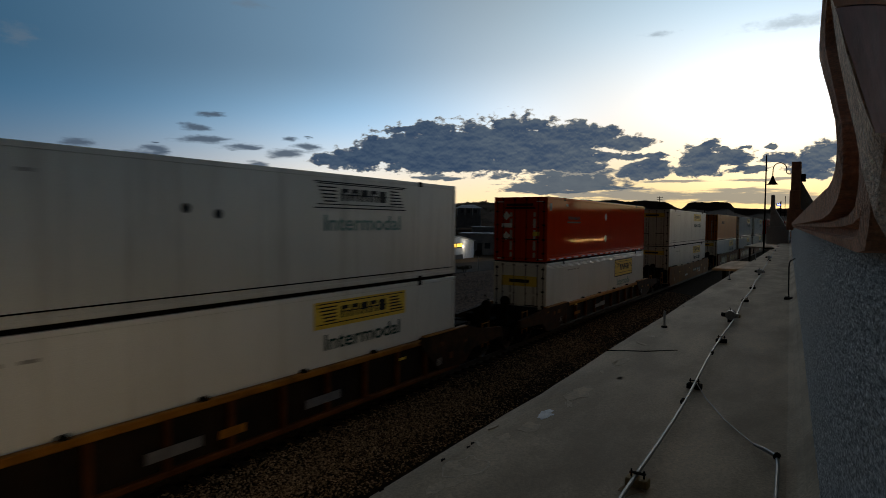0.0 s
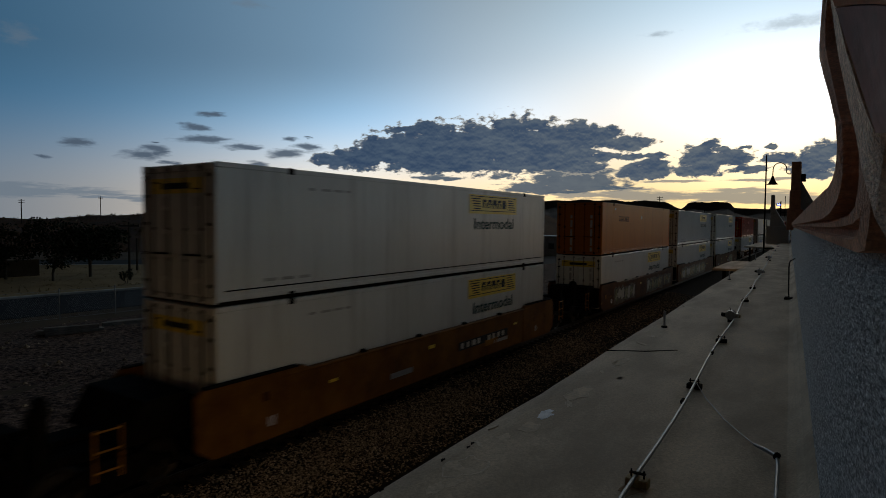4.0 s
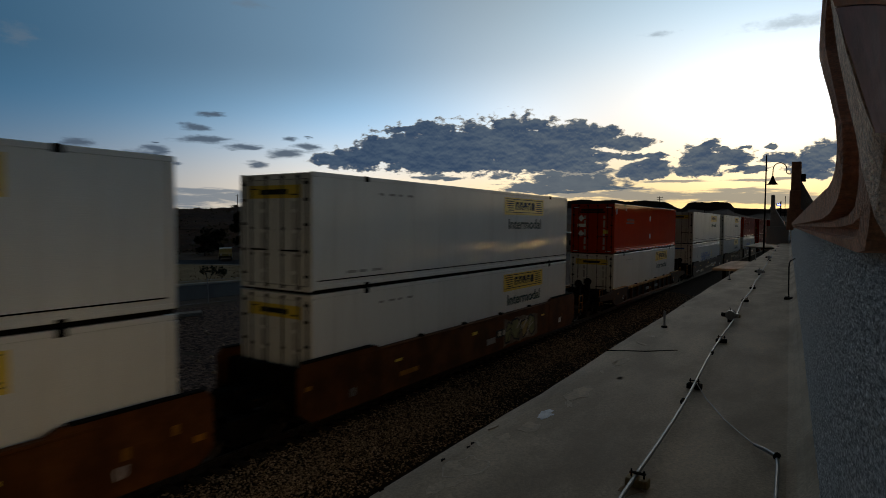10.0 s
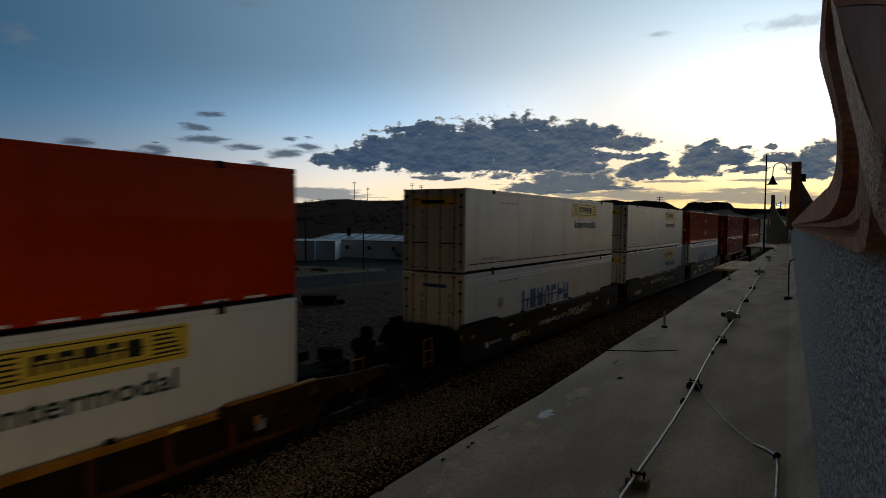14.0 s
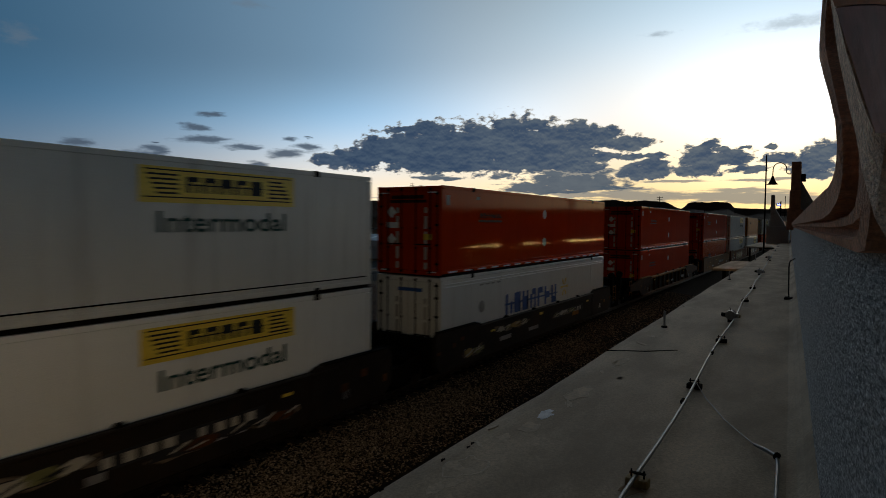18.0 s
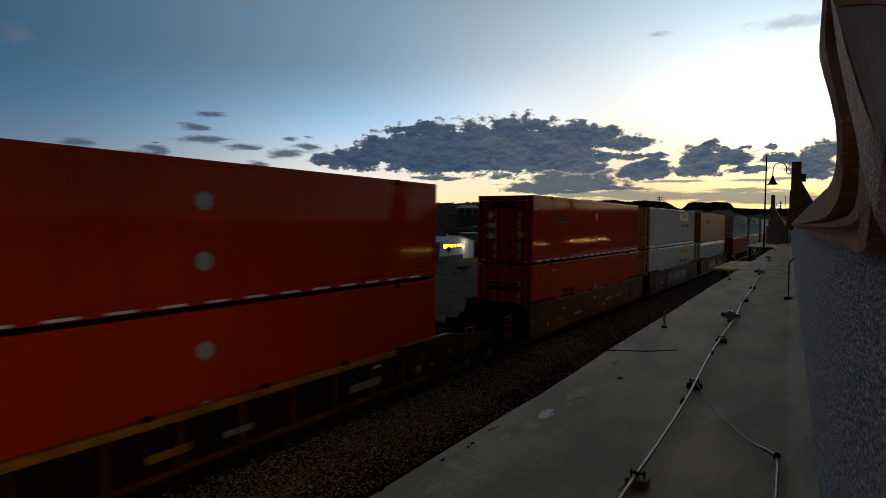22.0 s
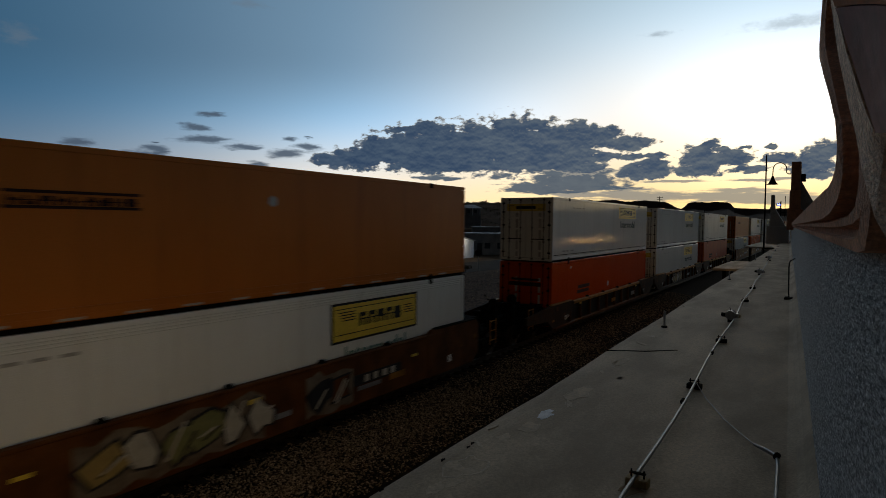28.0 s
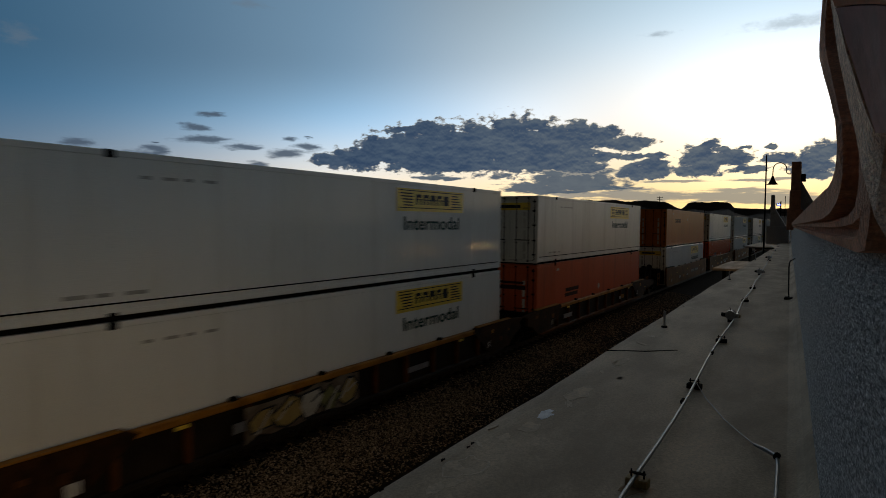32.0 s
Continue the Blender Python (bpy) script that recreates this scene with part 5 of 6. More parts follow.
# lanterns under the roof edge that throw warm light on the passing train
warm = glow("warm_lantern_glass", (1.0, .62, .26), 30.0)
for x in (-4.6, 3.0):
    ln = empty("eave_lantern", label="warm glowing lantern hung under the roof edge", category="lantern", group="lanterns under the eaves")
    y = edge_y(x) + .1
    part("hanger", Shape().rod((x, y - .2, ROOF_Z - .21), (x, y - .2, ROOF_Z - .95), .02, 6), dark_steel, ln)
    part("hood", Shape().rod((x, y - .2, ROOF_Z - 1.05), (x, y - .2, ROOF_Z - .92), .46, 20, .08), dark_steel, ln)
    part("globe", Shape().rod((x, y - .2, ROOF_Z - 1.065), (x, y - .2, ROOF_Z - 1.045), .10, 12), warm, ln, "glowing warm glass")
    lamp = new("lantern_light", bpy.data.lights.new("lantern_light", "POINT"))
    lamp.data.energy, lamp.data.color, lamp.data.shadow_soft_size = 135.0, (1.0, .74, .40), .12
    lamp.location = (x, y - .2, ROOF_Z - 1.115)

# row of small warm lamps under the eaves farther along, mirrored in the glossy sides of the passing train
eave_glow = glow("warm_eave_lamp_glass", (1.0, .60, .24), 30.0)
for x in (23.4, 24.4, 25.4, 30.6, 32.0, 33.4, 38.2, 40.4, 49.5, 51.2, 53.0, 55.5, 58.5):
    y, z = (edge_y(x) - .35, ROOF_Z - .22) if x < 43 else (1.0, 3.62)
    fx = empty("eave_lamp", pose(x, y, z), label="small warm lamp on the underside of the eaves", category="lamp", group="lamps along the eaves")
    part("canopy_plate", Shape().rod((0, 0, -.05), (0, 0, .006), .10, 12), dark_steel, fx)
    part("globe", Shape().rod((0, 0, -.20), (0, 0, -.05), .08, 12, .09), eave_glow, fx, "glowing warm glass")
back_wing = Shape().box(44.7, 66, -.6, 1.4, GROUND, 3.40, .02).box(44.7, 66, -.7, 1.6, 3.62, 3.74, .02)
structure("depot_wing", back_wing, stucco, "low stucco wing behind the end of the roof")

# ---- beyond the track: yard, roads, field ----
debris = paint("old_timber", (.17, .15, .13), (.28, .25, .22), spec=0.08, scale=3, rough=.9, bump=.4, stretch=(1, 5, 5))


def timber(x, y, l, turn, n, label):
    b = empty("timber_stack", pose(x, y, GROUND + .08, 0, 0, turn), label=label, category="timber stack", group="stacks of old timber")
    r = random.Random(int(x * 10))
    for i in range(n):
        o = part("beam", Shape().box(-l / 2 + r.uniform(-.2, .2), l / 2 + r.uniform(-.2, .2), -.12, .12, 0, .2, .015), debris, b)
        o.location = (0, (i % 3) * .27 + r.uniform(-.02, .02), (i // 3) * .2)


timber(12.4, 30.4, 2.6, -22, 4, "low stack of grey weathered railway timbers")
timber(15.4, 31.0, 2.2, -14, 2, "low stack of grey weathered railway timbers")
timber(18.2, 30.8, 2.8, -16, 3, "low stack of grey weathered railway timbers")
rub = Shape()
for i in range(420):
    x, y = rng.uniform(4, 60), rng.uniform(17, 35)
    r_ = rng.uniform(.05, .16)
    z = gravel_height(x, y)
    p6 = [(x + r_ * math.cos(a) * rng.uniform(.7, 1.2), y + r_ * math.sin(a) * rng.uniform(.7, 1.2), z - .01) for a in (0, 1.05, 2.1, 3.14, 4.2, 5.24)]
    rub.add(p6 + [(x, y, z + r_ * rng.uniform(.5, .9))], [(j, (j + 1) % 6, 6) for j in range(6)])
tagged(link("yard_rubble", rub, gravel_mat), "loose rocks strewn over the gravel yard", "rubble", kind="stuff")
bin_ = empty("trough_bin", pose(26.9, 28.4, GROUND + .05, 0, 0, -52), label="low dark steel trough lying in the yard", category="trough")
o = [(-1.15, .62), (-1.15, .5), (-.95, 0), (.95, 0), (1.15, .5), (1.15, .62)]
part("tub", Shape().extrude(o, "y", -.55, .55), dark_steel, bin_)
part("hitch", Shape().box(1.1, 1.7, -.12, .12, .1, .3, .02).rod((1.5, -.3, .18), (1.5, .3, .18), .17, 10), dark_steel, bin_)

# chain-link fence along the road
fence = empty("chain_link_fence", label="sagging chain-link fence on thin steel posts", category="fence")


def fence_y(x):
    return 35.6 - .115 * (x - 15)


wires = Shape()
for i in range(22):
    x = -12 + i * 2.9
    y = fence_y(x)
    lean = rng.uniform(-.06, .06)
    part("post", Shape().rod((x, y, GROUND - .1), (x + lean, y, GROUND + 1.75), .028, 6), rod_steel, fence)
    if i < 21:
        x2, y2 = x + 2.9, fence_y(x + 2.9)
        for h in (.1, 1.65):
            wires.rod((x, y, GROUND + h), (x2, y2, GROUND + h), .008, 4)
        for k in range(30):
            f = k / 30
            for d in (1, -1):
                a = (x + (x2 - x) * f, y + (y2 - y) * f, GROUND + (.1 if d > 0 else 1.65))
                g = min(1, f + .33)
                m = (g - f) / .33
                b = (x + (x2 - x) * g, y + (y2 - y) * g, a[2] + d * 1.55 * m)
                p = Vector(a)
                q = Vector(b)
                s_ = Vector((0, .0, .0035))
                wires.add([p - s_, p + s_, q + s_, q - s_], [(0, 1, 2, 3)])
tagged(part("mesh", wires, rod_steel, fence), kind="stuff")


def flat(name, pts_, z, material, label, depth=.3):
    s = Shape().extrude(pts_, "z", z - depth, z)
    return structure(name, s, material, label)


flat("road", [(-90, 44.2), (36.5, 36.6), (60, 33.4), (160, 24), (160, 33), (68, 42.5), (52.5, 41.6), (44.2, 43.3), (18, 47.2), (-90, 56)], GROUND + .02, asphalt, "dark asphalt road beside the railway yard")
flat("side_road", [(53, 41.4), (68, 42.4), (66.5, 47), (60.5, 60), (57, 66), (49, 74), (20, 104), (14, 98), (44, 66), (49, 56)], GROUND + .024, asphalt, "dark asphalt side road past the white buildings")
kerb = empty("kerb", label="pale concrete kerb along the road", kind="structure")
kl = [(-90, 56.2), (18, 47.45), (44.2, 43.55), (50.2, 42.1), (51.6, 42.9), (51.4, 44.6), (47.5, 56), (42.5, 66), (30, 79)]
for (xa, ya), (xb, yb) in zip(kl, kl[1:]):
    l = math.hypot(xb - xa, yb - ya)
    ang = math.atan2(yb - ya, xb - xa)
    nk = max(1, min(30, int(l / 2.4)))
    for i in range(nk):
        f0 = (i + .5) / nk
        s = Shape().box(-l / nk / 2 + .006, l / nk / 2 - .006, -.15, .25, -.1, .16, .02)
        o = part("kerb_stone", s, kerb_mat, kerb)
        o.matrix_basis = pose(xa + (xb - xa) * f0, ya + (yb - ya) * f0, GROUND, 0, 0, math.degrees(ang))
field_mat = paint("dry_grass_field", (.20, .145, .078), (.31, .235, .135), spec=0.04, scale=.25, rough=.95, bump=.8, bump_scale=14, bump_dist=.04, dirt=(.13, .105, .06), dirt_scale=.5, dirt_amount=.7)
flat("dry_field", [(-90, 56.6), (18, 47.9), (44.2, 44.0), (50.2, 42.5), (51.3, 43.2), (51, 44.6), (47.2, 55.8), (42.2, 65.8), (13.5, 97.5), (-90, 110)], GROUND + .12, field_mat, "dry pale grass field behind the kerb", .25)
tufts = Shape()
for i in range(1700):
    f, g = rng.random(), rng.random()
    x = -10 + 60 * f
    y0 = 49.2 - .14 * (x - 18) if x > 18 else 48.6 - .08 * (x - 18)
    y1 = min(96, 132 - 1.62 * x) if x > 22 else 92
    y = y0 + .3 + (y1 - y0) * g ** 1.6
    if y > 100 or (x > 44 and y > 62):
        continue
    h = rng.uniform(.05, .16)
    for j in range(3):
        a = rng.uniform(0, 6.28)
        dx, dy = .05 * math.cos(a), .05 * math.sin(a)
        tufts.add([(x - dy, y + dx, GROUND + .1), (x + dy, y - dx, GROUND + .1), (x + dx * 2.5, y + dy * 2.5, GROUND + .12 + h)], [(0, 1, 2)])
tagged(link("grass_tufts", tufts, field_mat), "dry straw-coloured grass tufts", "grass", kind="stuff")

# ---- plants ----
leaf_dark = paint("dark_foliage", (.010, .013, .007), (.024, .029, .014), spec=0.05, scale=3, rough=.8, bump=0)
leaf_olive = paint("olive_scrub", (.03, .028, .015), (.06, .055, .030), spec=0.05, scale=2, rough=.85, bump=0)
bark = paint("tree_bark", (.045, .036, .028), (.09, .072, .055), spec=0.05, scale=6, rough=.95, bump=.6, stretch=(4, 4, 1))


def leaves(blobs, count, size, seed):
    r = random.Random(seed)
    s = Shape()
    for _ in range(count):
        cx, cy, cz, rx, rz = r.choice(blobs)
        while True:
            u = Vector((r.uniform(-1, 1), r.uniform(-1, 1), r.uniform(-1, 1)))
            if .25 < u.length < 1:
                break
        p = Vector((cx + u.x * rx, cy + u.y * rx, cz + u.z * rz))
        a = Vector((r.uniform(-1, 1), r.uniform(-1, 1), r.uniform(-1, 1))).normalized() * size * r.uniform(.6, 1.3)
        b = a.orthogonal().normalized() * size * r.uniform(.4, .8)
        s.add([p - a, p + b, p + a, p - b], [(0, 1, 2, 3)])
    return s


def tree(x, y, h, spread, label, seed, z=GROUND + .1, lean=0.0, count=1500, leaf=.16, bare=.35):
    r = random.Random(seed)
    t = empty("tree", pose(x, y, z, 0, 0, r.uniform(0, 360)), label=label, category="tree", group="trees beyond the road")
    tr = Shape().tube([(0, 0, -.2), (.04, 0, h * .2), (lean * .5, .03, h * .42), (lean, 0, h * .62)], h * .022 + .03, 8)
    limbs, blobs = [], []
    for i in range(7):
        a = i * .9 + r.uniform(-.3, .3)
        e = (lean + spread * .62 * math.cos(a), spread * .62 * math.sin(a), h * r.uniform(.55, .9))
        tr.tube([(lean * .4, 0, h * bare), (e[0] * .5, e[1] * .5, h * .52), e], h * .011 + .01, 6)
        blobs.append((e[0], e[1], e[2], spread * r.uniform(.28, .46), h * r.uniform(.12, .2)))
    blobs.append((lean, 0, h * .8, spread * .5, h * .2))
    blobs += [(lean + spread * .4 * math.cos(i * 1.3), spread * .4 * math.sin(i * 1.3), h * (bare + .12), spread * .45, h * .16) for i in range(5)]
    part("trunk", tr, bark, t)
    tagged(part("crown", leaves(blobs, count, leaf, seed), leaf_dark, t), kind="stuff")
    return t


def bush(x, y, h, w, seed, z=GROUND + .1, material=None, label="low dusty desert shrub"):
    r = random.Random(seed)
    b = empty("shrub", pose(x, y, z), label=label, category="shrub", group="shrubs beyond the road")
    st = Shape()
    blobs = []
    for i in range(4):
        a = i * 1.6 + r.uniform(-.4, .4)
        e = (w * .35 * math.cos(a), w * .35 * math.sin(a), h * r.uniform(.5, .75))
        st.tube([(0, 0, -.1), (e[0] * .5, e[1] * .5, h * .3), e], .018, 5)
        blobs.append((e[0], e[1], e[2], w * .3, h * .27))
    part("woody_base", st, bark, b)
    tagged(part("foliage", leaves(blobs, 220, .09 + .02 * h, seed), material or leaf_dark, b), kind="stuff")


tree(26.9, 59.1, 4.9, 3.4, "rounded dark tree with a short trunk on dry grass", 3, count=2400)
tree(22.9, 57.3, 3.6, 1.5, "bare leaning dark tree on dry grass", 4, lean=-1.2, count=500, leaf=.12)
tree(21.0, 62, 5.2, 3.6, "broad dark tree beside a low wall", 5, count=1800)
tree(17.5, 58, 3.6, 2.8, "broad dark tree beside a low wall", 6, count=1500)
tree(30, 72, 5.5, 3.8, "dark tree standing behind the field", 8, count=1500)
tree(36, 78, 5.0, 3.6, "dark tree standing behind the field", 9, count=1400)
tree(66, 85, 7.6, 3.6, "large black-green tree behind the white building", 7, count=3000, leaf=.26, bare=.12)
tree(60, 87, 4.2, 2.2, "dark tree beside the white building", 11, count=1500, leaf=.22, bare=.15)
tree(55, 82, 3.4, 1.8, "dark tree beside the white building", 12, count=1200, leaf=.2, bare=.15)
bush(31.3, 46.9, 1.5, 1.3, 21)
bush(33.2, 47.6, 1.2, .9, 22)
bush(25.5, 50.0, 1.3, 1.0, 23)
bush(27.6, 49.0, .7, .9, 24)
bush(40.6, 46.2, .7, 1.3, 25, material=leaf_olive)
bush(43.5, 45.2, .6, 1.6, 26, material=leaf_olive)
bush(37.0, 46.8, .5, 1.2, 27, material=leaf_olive)
bush(62.6, 48.6, 2.0, 2.2, 28, z=GROUND, label="rounded dark bush before the long white building")
bush(56.0, 34.6, .8, 1.6, 29, z=GROUND, material=leaf_olive)
low_wall = tagged(link("garden_wall", Shape().box(19.5, 24.5, 63.9, 64.2, GROUND, GROUND + 1.7, .02), dirt_mat), "low tan garden wall between trees", "wall")

# ---- far ground: scrubby hill, mesas ----


def smooth01(t):
    t = min(1, max(0, t))
    return t * t * (3 - 2 * t)


def ridge(az):
    return 1.90 * smooth01((70 - az) / 28) + .10 * math.sin(az * .33 + 1.0) * smooth01((66 - az) / 10) + .06 * math.sin(az * .9) - 2.2 * smooth01((27 - az) / 7)


def hill_z(az, d):
    top = 5.06 + 340 * math.tan(radians(max(ridge(az), -.05)))
    f = smooth01((d - 96) / 244) ** .8
    rough_ = 1.3 * noise.noise((az * .25, d * .02, 2)) + .5 * noise.noise((az * .8, d * .05, 4))
    return GROUND + (top - GROUND) * (f if d <= 340 else 1 - .25 * smooth01((d - 340) / 200)) + rough_ * f * (1 - smooth01((d - 300) / 40)) + .35 * noise.noise((az * 1.7, 0, 8)) * f - .3 * (1 - f)


hill = Shape()
A, D_ = 150, 46
for i in range(A + 1):
    az = 96 - 92 * i / A
    for j in range(D_ + 1):
        d = 92 + 408 * (j / D_) ** 1.15
        hill.v.append((EYE[0] + d * math.cos(radians(az)), d * math.sin(radians(az)), hill_z(az, d)))
for i in range(A):
    for j in range(D_):
        hill.f.append((i * (D_ + 1) + j, (i + 1) * (D_ + 1) + j, (i + 1) * (D_ + 1) + j + 1, i * (D_ + 1) + j + 1))
structure("hillside", hill, hill_mat, "dry brown hillside dotted with dark scrub", smooth=True)

scrub = Shape()
for i in range(1700):
    az, d = rng.uniform(25, 76), 98 + 235 * rng.random() ** .9
    z = hill_z(az, d)
    x, y = EYE[0] + d * math.cos(radians(az)), d * math.sin(radians(az))
    w_, h_ = rng.uniform(.25, .75), rng.uniform(.2, .6)
    if rng.random() < .05:
        w_, h_ = w_ * 2.2, h_ * 2
    for _ in range(10):
        p = Vector((x + rng.uniform(-w_, w_), y + rng.uniform(-w_, w_), z + rng.uniform(-.1, h_)))
        a = Vector((rng.uniform(-1, 1), rng.uniform(-1, 1), rng.uniform(-.6, 1))) * w_ * .5
        b = a.orthogonal().normalized() * w_ * .35
        scrub.add([p - a, p + b, p + a, p - b], [(0, 1, 2, 3)])
tagged(link("hill_scrub", scrub, paint("dry_sagebrush", (.045, .034, .018), (.085, .062, .034), spec=0.03, scale=1, rough=.9, bump=0, per_island=.4)), "dark low scrub scattered over the hill", "scrub", kind="stuff")


def plateau(az, a0, a1, soft, h):
    return h * smooth01((az - a0) / soft + .5) * smooth01((a1 - az) / soft + .5)


def mesa_el(az):
    e = 1.45 + .05 * math.sin(az * 1.1)
    e = max(e, 1.4 + plateau(az, 12.0, 24.5, 1.6, .75) + .10 * plateau(az, 17, 22, 3, 1) + .05 * math.sin(az * 2.3))
    e = max(e, 1.4 + plateau(az, 7.0, 10.8, .7, .62) + .03 * math.sin(az * 4))
    return max(e, 1.35 + plateau(az, -14, 2, 6, .35))


mesa = Shape()
A = 260
for i in range(A + 1):
    az = 40 - 75 * i / A
    ex, ey = math.cos(radians(az)), math.sin(radians(az))
    jag = 1 + .02 * noise.noise((az * 2.2, 0, 1)) + .012 * noise.noise((az * 7, 0, 2))
    for d, f in ((900, 0.0), (1100, .28), (1350, .55), (1480, .70), (1500, 1.0), (2400, 1.0)):
        z = -2 + f * (2 + 5.06 + 1500 * math.tan(radians(mesa_el(az) * jag))) + (8 * noise.noise((az * .8, d * .01, 6)) if 0 < f < .9 else 0)
        mesa.v.append((EYE[0] + d * ex, d * ey, z))
for i in range(A):
    for j in range(5):
        mesa.f.append((i * 6 + j, (i + 1) * 6 + j, (i + 1) * 6 + j + 1, i * 6 + j + 1))
structure("mesa_range", mesa, mesa_mat, "dark flat-topped mesas on the horizon")

# ---- buildings and street things ----
render_white = paint("white_rendered_wall", (.82, .87, .92), (.88, .92, .96), scale=.6, rough=.8, bump=.2, bump_scale=30, dirt=(.36, .35, .33), dirt_scale=.5, dirt_amount=.5, dirt_stretch=(1, 1, .3))
metal_roof = paint("pale_metal_roof", (.24, .26, .28), (.34, .36, .38), scale=1, rough=.5, metal=.4, bump=.1)
trim_dark = paint("dark_trim", (.02, .022, .026), (.04, .042, .05), scale=2, rough=.6, bump=0)
pane_mat = glass("dark_window_glass")
lit_white = glow("bright_porch_bulb", (1.0, .80, .62), 9.0)
lit_blue = glow("violet_porch_bulb", (.62, .55, 1.0), 14.0)
lit_sign = glow("lit_yellow_sign", (1.0, .66, .07), 2.4)


def frame_of(a, b):
    """A pose whose x runs from a to b along the ground."""
    return pose(a[0], a[1], GROUND, 0, 0, math.degrees(math.atan2(b[1] - a[1], b[0] - a[0]))), math.hypot(b[0] - a[0], b[1] - a[1])


# small white shop with two porch lamps; x along its front, y to its back
m, l1 = frame_of((52.6, 68.7), (58.0, 60.8))
shop = empty("white_shop", m, label="low white rendered shop with two lit porch lamps", category="building")
part("wall_block", Shape().box(0, l1, 0, 9, 0, 2.75, .03), render_white, shop)
part("roof_cap", Shape().box(-.08, l1 + .08, -.08, 9.08, 2.75, 2.87, .02), metal_roof, shop)
part("porch_roof", Shape().extrude([(-2.2, 1.75), (-2.2, 1.82), (-.02, 2.75), (-.02, 2.62)], "y", .3, 5), metal_roof, shop)
for x in (1.75, 3.55, 5.6):
    part("pilaster", Shape().box(x - .17, x + .17, -.06, .0, 0, 2.74), trim_dark, shop, "dark painted pilaster")
for x, kind in ((.95, lit_blue), (2.55, lit_white)):
    d = part("door", Shape().box(x - .45, x + .45, -.03, .0, .02, 2.05, .01), render_white, shop)
    part("door_pane", Shape().box(x - .3, x + .3, -.04, -.03, .9, 1.85), pane_mat, d)
    lampb = part("porch_lamp", Shape().rod((x, -.12, 1.7), (x, -.12, 1.8), .06, 10), kind, shop, "glowing porch lamp")
hedge = empty("hedge", m @ pose(3.0, -1.6, 0), label="low dark clipped hedge before the shop", category="hedge")
part("woody_base", Shape().box(0, 4.2, -.3, .3, 0, .5), bark, hedge)
tagged(part("foliage", leaves([(.3 + .45 * i, 0, .65, .45, .45) for i in range(9)], 1500, .1, 5), leaf_dark, hedge), kind="stuff")
yard_lamp = new("porch_light", bpy.data.lights.new("porch_light", "POINT"))
yard_lamp.data.energy, yard_lamp.data.color, yard_lamp.data.shadow_soft_size = 16, (1, .82, .66), .1
yard_lamp.matrix_world = m @ pose(2.55, -.5, 1.6)

# white annex between the shop and the long building
m, l2 = frame_of((58.4, 61.4), (62.3, 56.0))
ann = empty("white_annex", m, label="plain white block wall annex", category="building")
part("wall_block", Shape().box(0, 3.0, .4, 7, 0, 2.75, .03), render_white, ann)
part("roof_cap", Shape().box(-.06, 3.06, .34, 7.06, 2.75, 2.85, .02), metal_roof, ann)

# long white building: x along its side wall towards its gable front
m, l3 = frame_of((66.62, 69.76), (68.87, 46.62))
hall = empty("long_white_building", m, label="long white building with metal roof and lit sign", category="building")
W_ = 11.7
part("side_wall", Shape().box(0, l3, 0, .2, 0, 2.75), render_white, hall)
part("back_wall", Shape().box(0, l3, W_ - .2, W_, 0, 2.75), render_white, hall)
part("end_wall", Shape().extrude([(.2, 0), (W_ - .2, 0), (W_ - .2, 2.75), (W_ / 2, 3.5), (.2, 2.75)], "x", 0, .2), render_white, hall)
part("gable_front", Shape().extrude([(.2, 0), (7.7, 0), (7.7, 2.5), (11.2, 2.5), (11.2, 0), (W_ - .2, 0), (W_ - .2, 2.75), (W_ / 2, 3.5), (.2, 2.75)], "x", l3 - .2, l3), render_white, hall)
part("roof", Shape().extrude([(-.25, 2.68), (W_ / 2, 3.52), (W_ + .25, 2.68), (W_ + .25, 2.78), (W_ / 2, 3.64), (-.25, 2.78)], "x", -.2, l3 + .25), metal_roof, hall)
for i in range(8):
    x = 2.2 + i * 2.5
    part("skylight", Shape().extrude([(.8, 2.94), (4.8, 3.50), (4.8, 3.53), (.8, 2.97)], "x", x, x + .5), white_label, hall)
part("roof_ridge_vent", Shape().box(l3 * .5, l3 * .92, W_ / 2 - .3, W_ / 2 + .3, 3.6, 3.85, .03), metal_roof, hall)
part("chimney", Shape().rod((4.0, 4.0, 3.2), (4.0, 4.0, 4.5), .3, 10).rod((4.0, 4.0, 4.5), (4.0, 4.0, 4.65), .4, 10), dark_steel, hall)
for x in (7.2, 11.4, 15.8, 20.0):
    ac = part("air_conditioner", Shape().box(x - .5, x + .5, -.6, 0, 1.25, 2.0, .03), render_white, hall, "boxy window air conditioner")
    part("grille", Shape().box(x - .42, x + .25, -.61, -.6, 1.33, 1.92), trim_dark, ac)
sg = part("sign", Shape().box(l3, l3 + .12, .8, 7.4, 1.75, 2.5, .02), trim_dark, hall, "lit yellow sign board")
part("sign_face", Shape().box(l3 + .12, l3 + .13, .9, 3.2, 1.82, 2.44), lit_sign, sg, "glowing yellow sign face")
for a, b in ((3.5, 4.1), (4.3, 4.9), (5.3, 6.0), (6.2, 7.2)):
    part("sign_bar", Shape().box(l3 + .12, l3 + .13, a, b, 1.9, 2.4), lit_sign, sg, "glowing yellow bar")
part("base_band", Shape().box(l3, l3 + .02, .2, 7.7, 0, .7), trim_dark, hall)
part("workshop_back", Shape().box(l3 - 2.5, l3 - 2.4, 7.0, 11.5, 0, 2.6), render_white, hall)
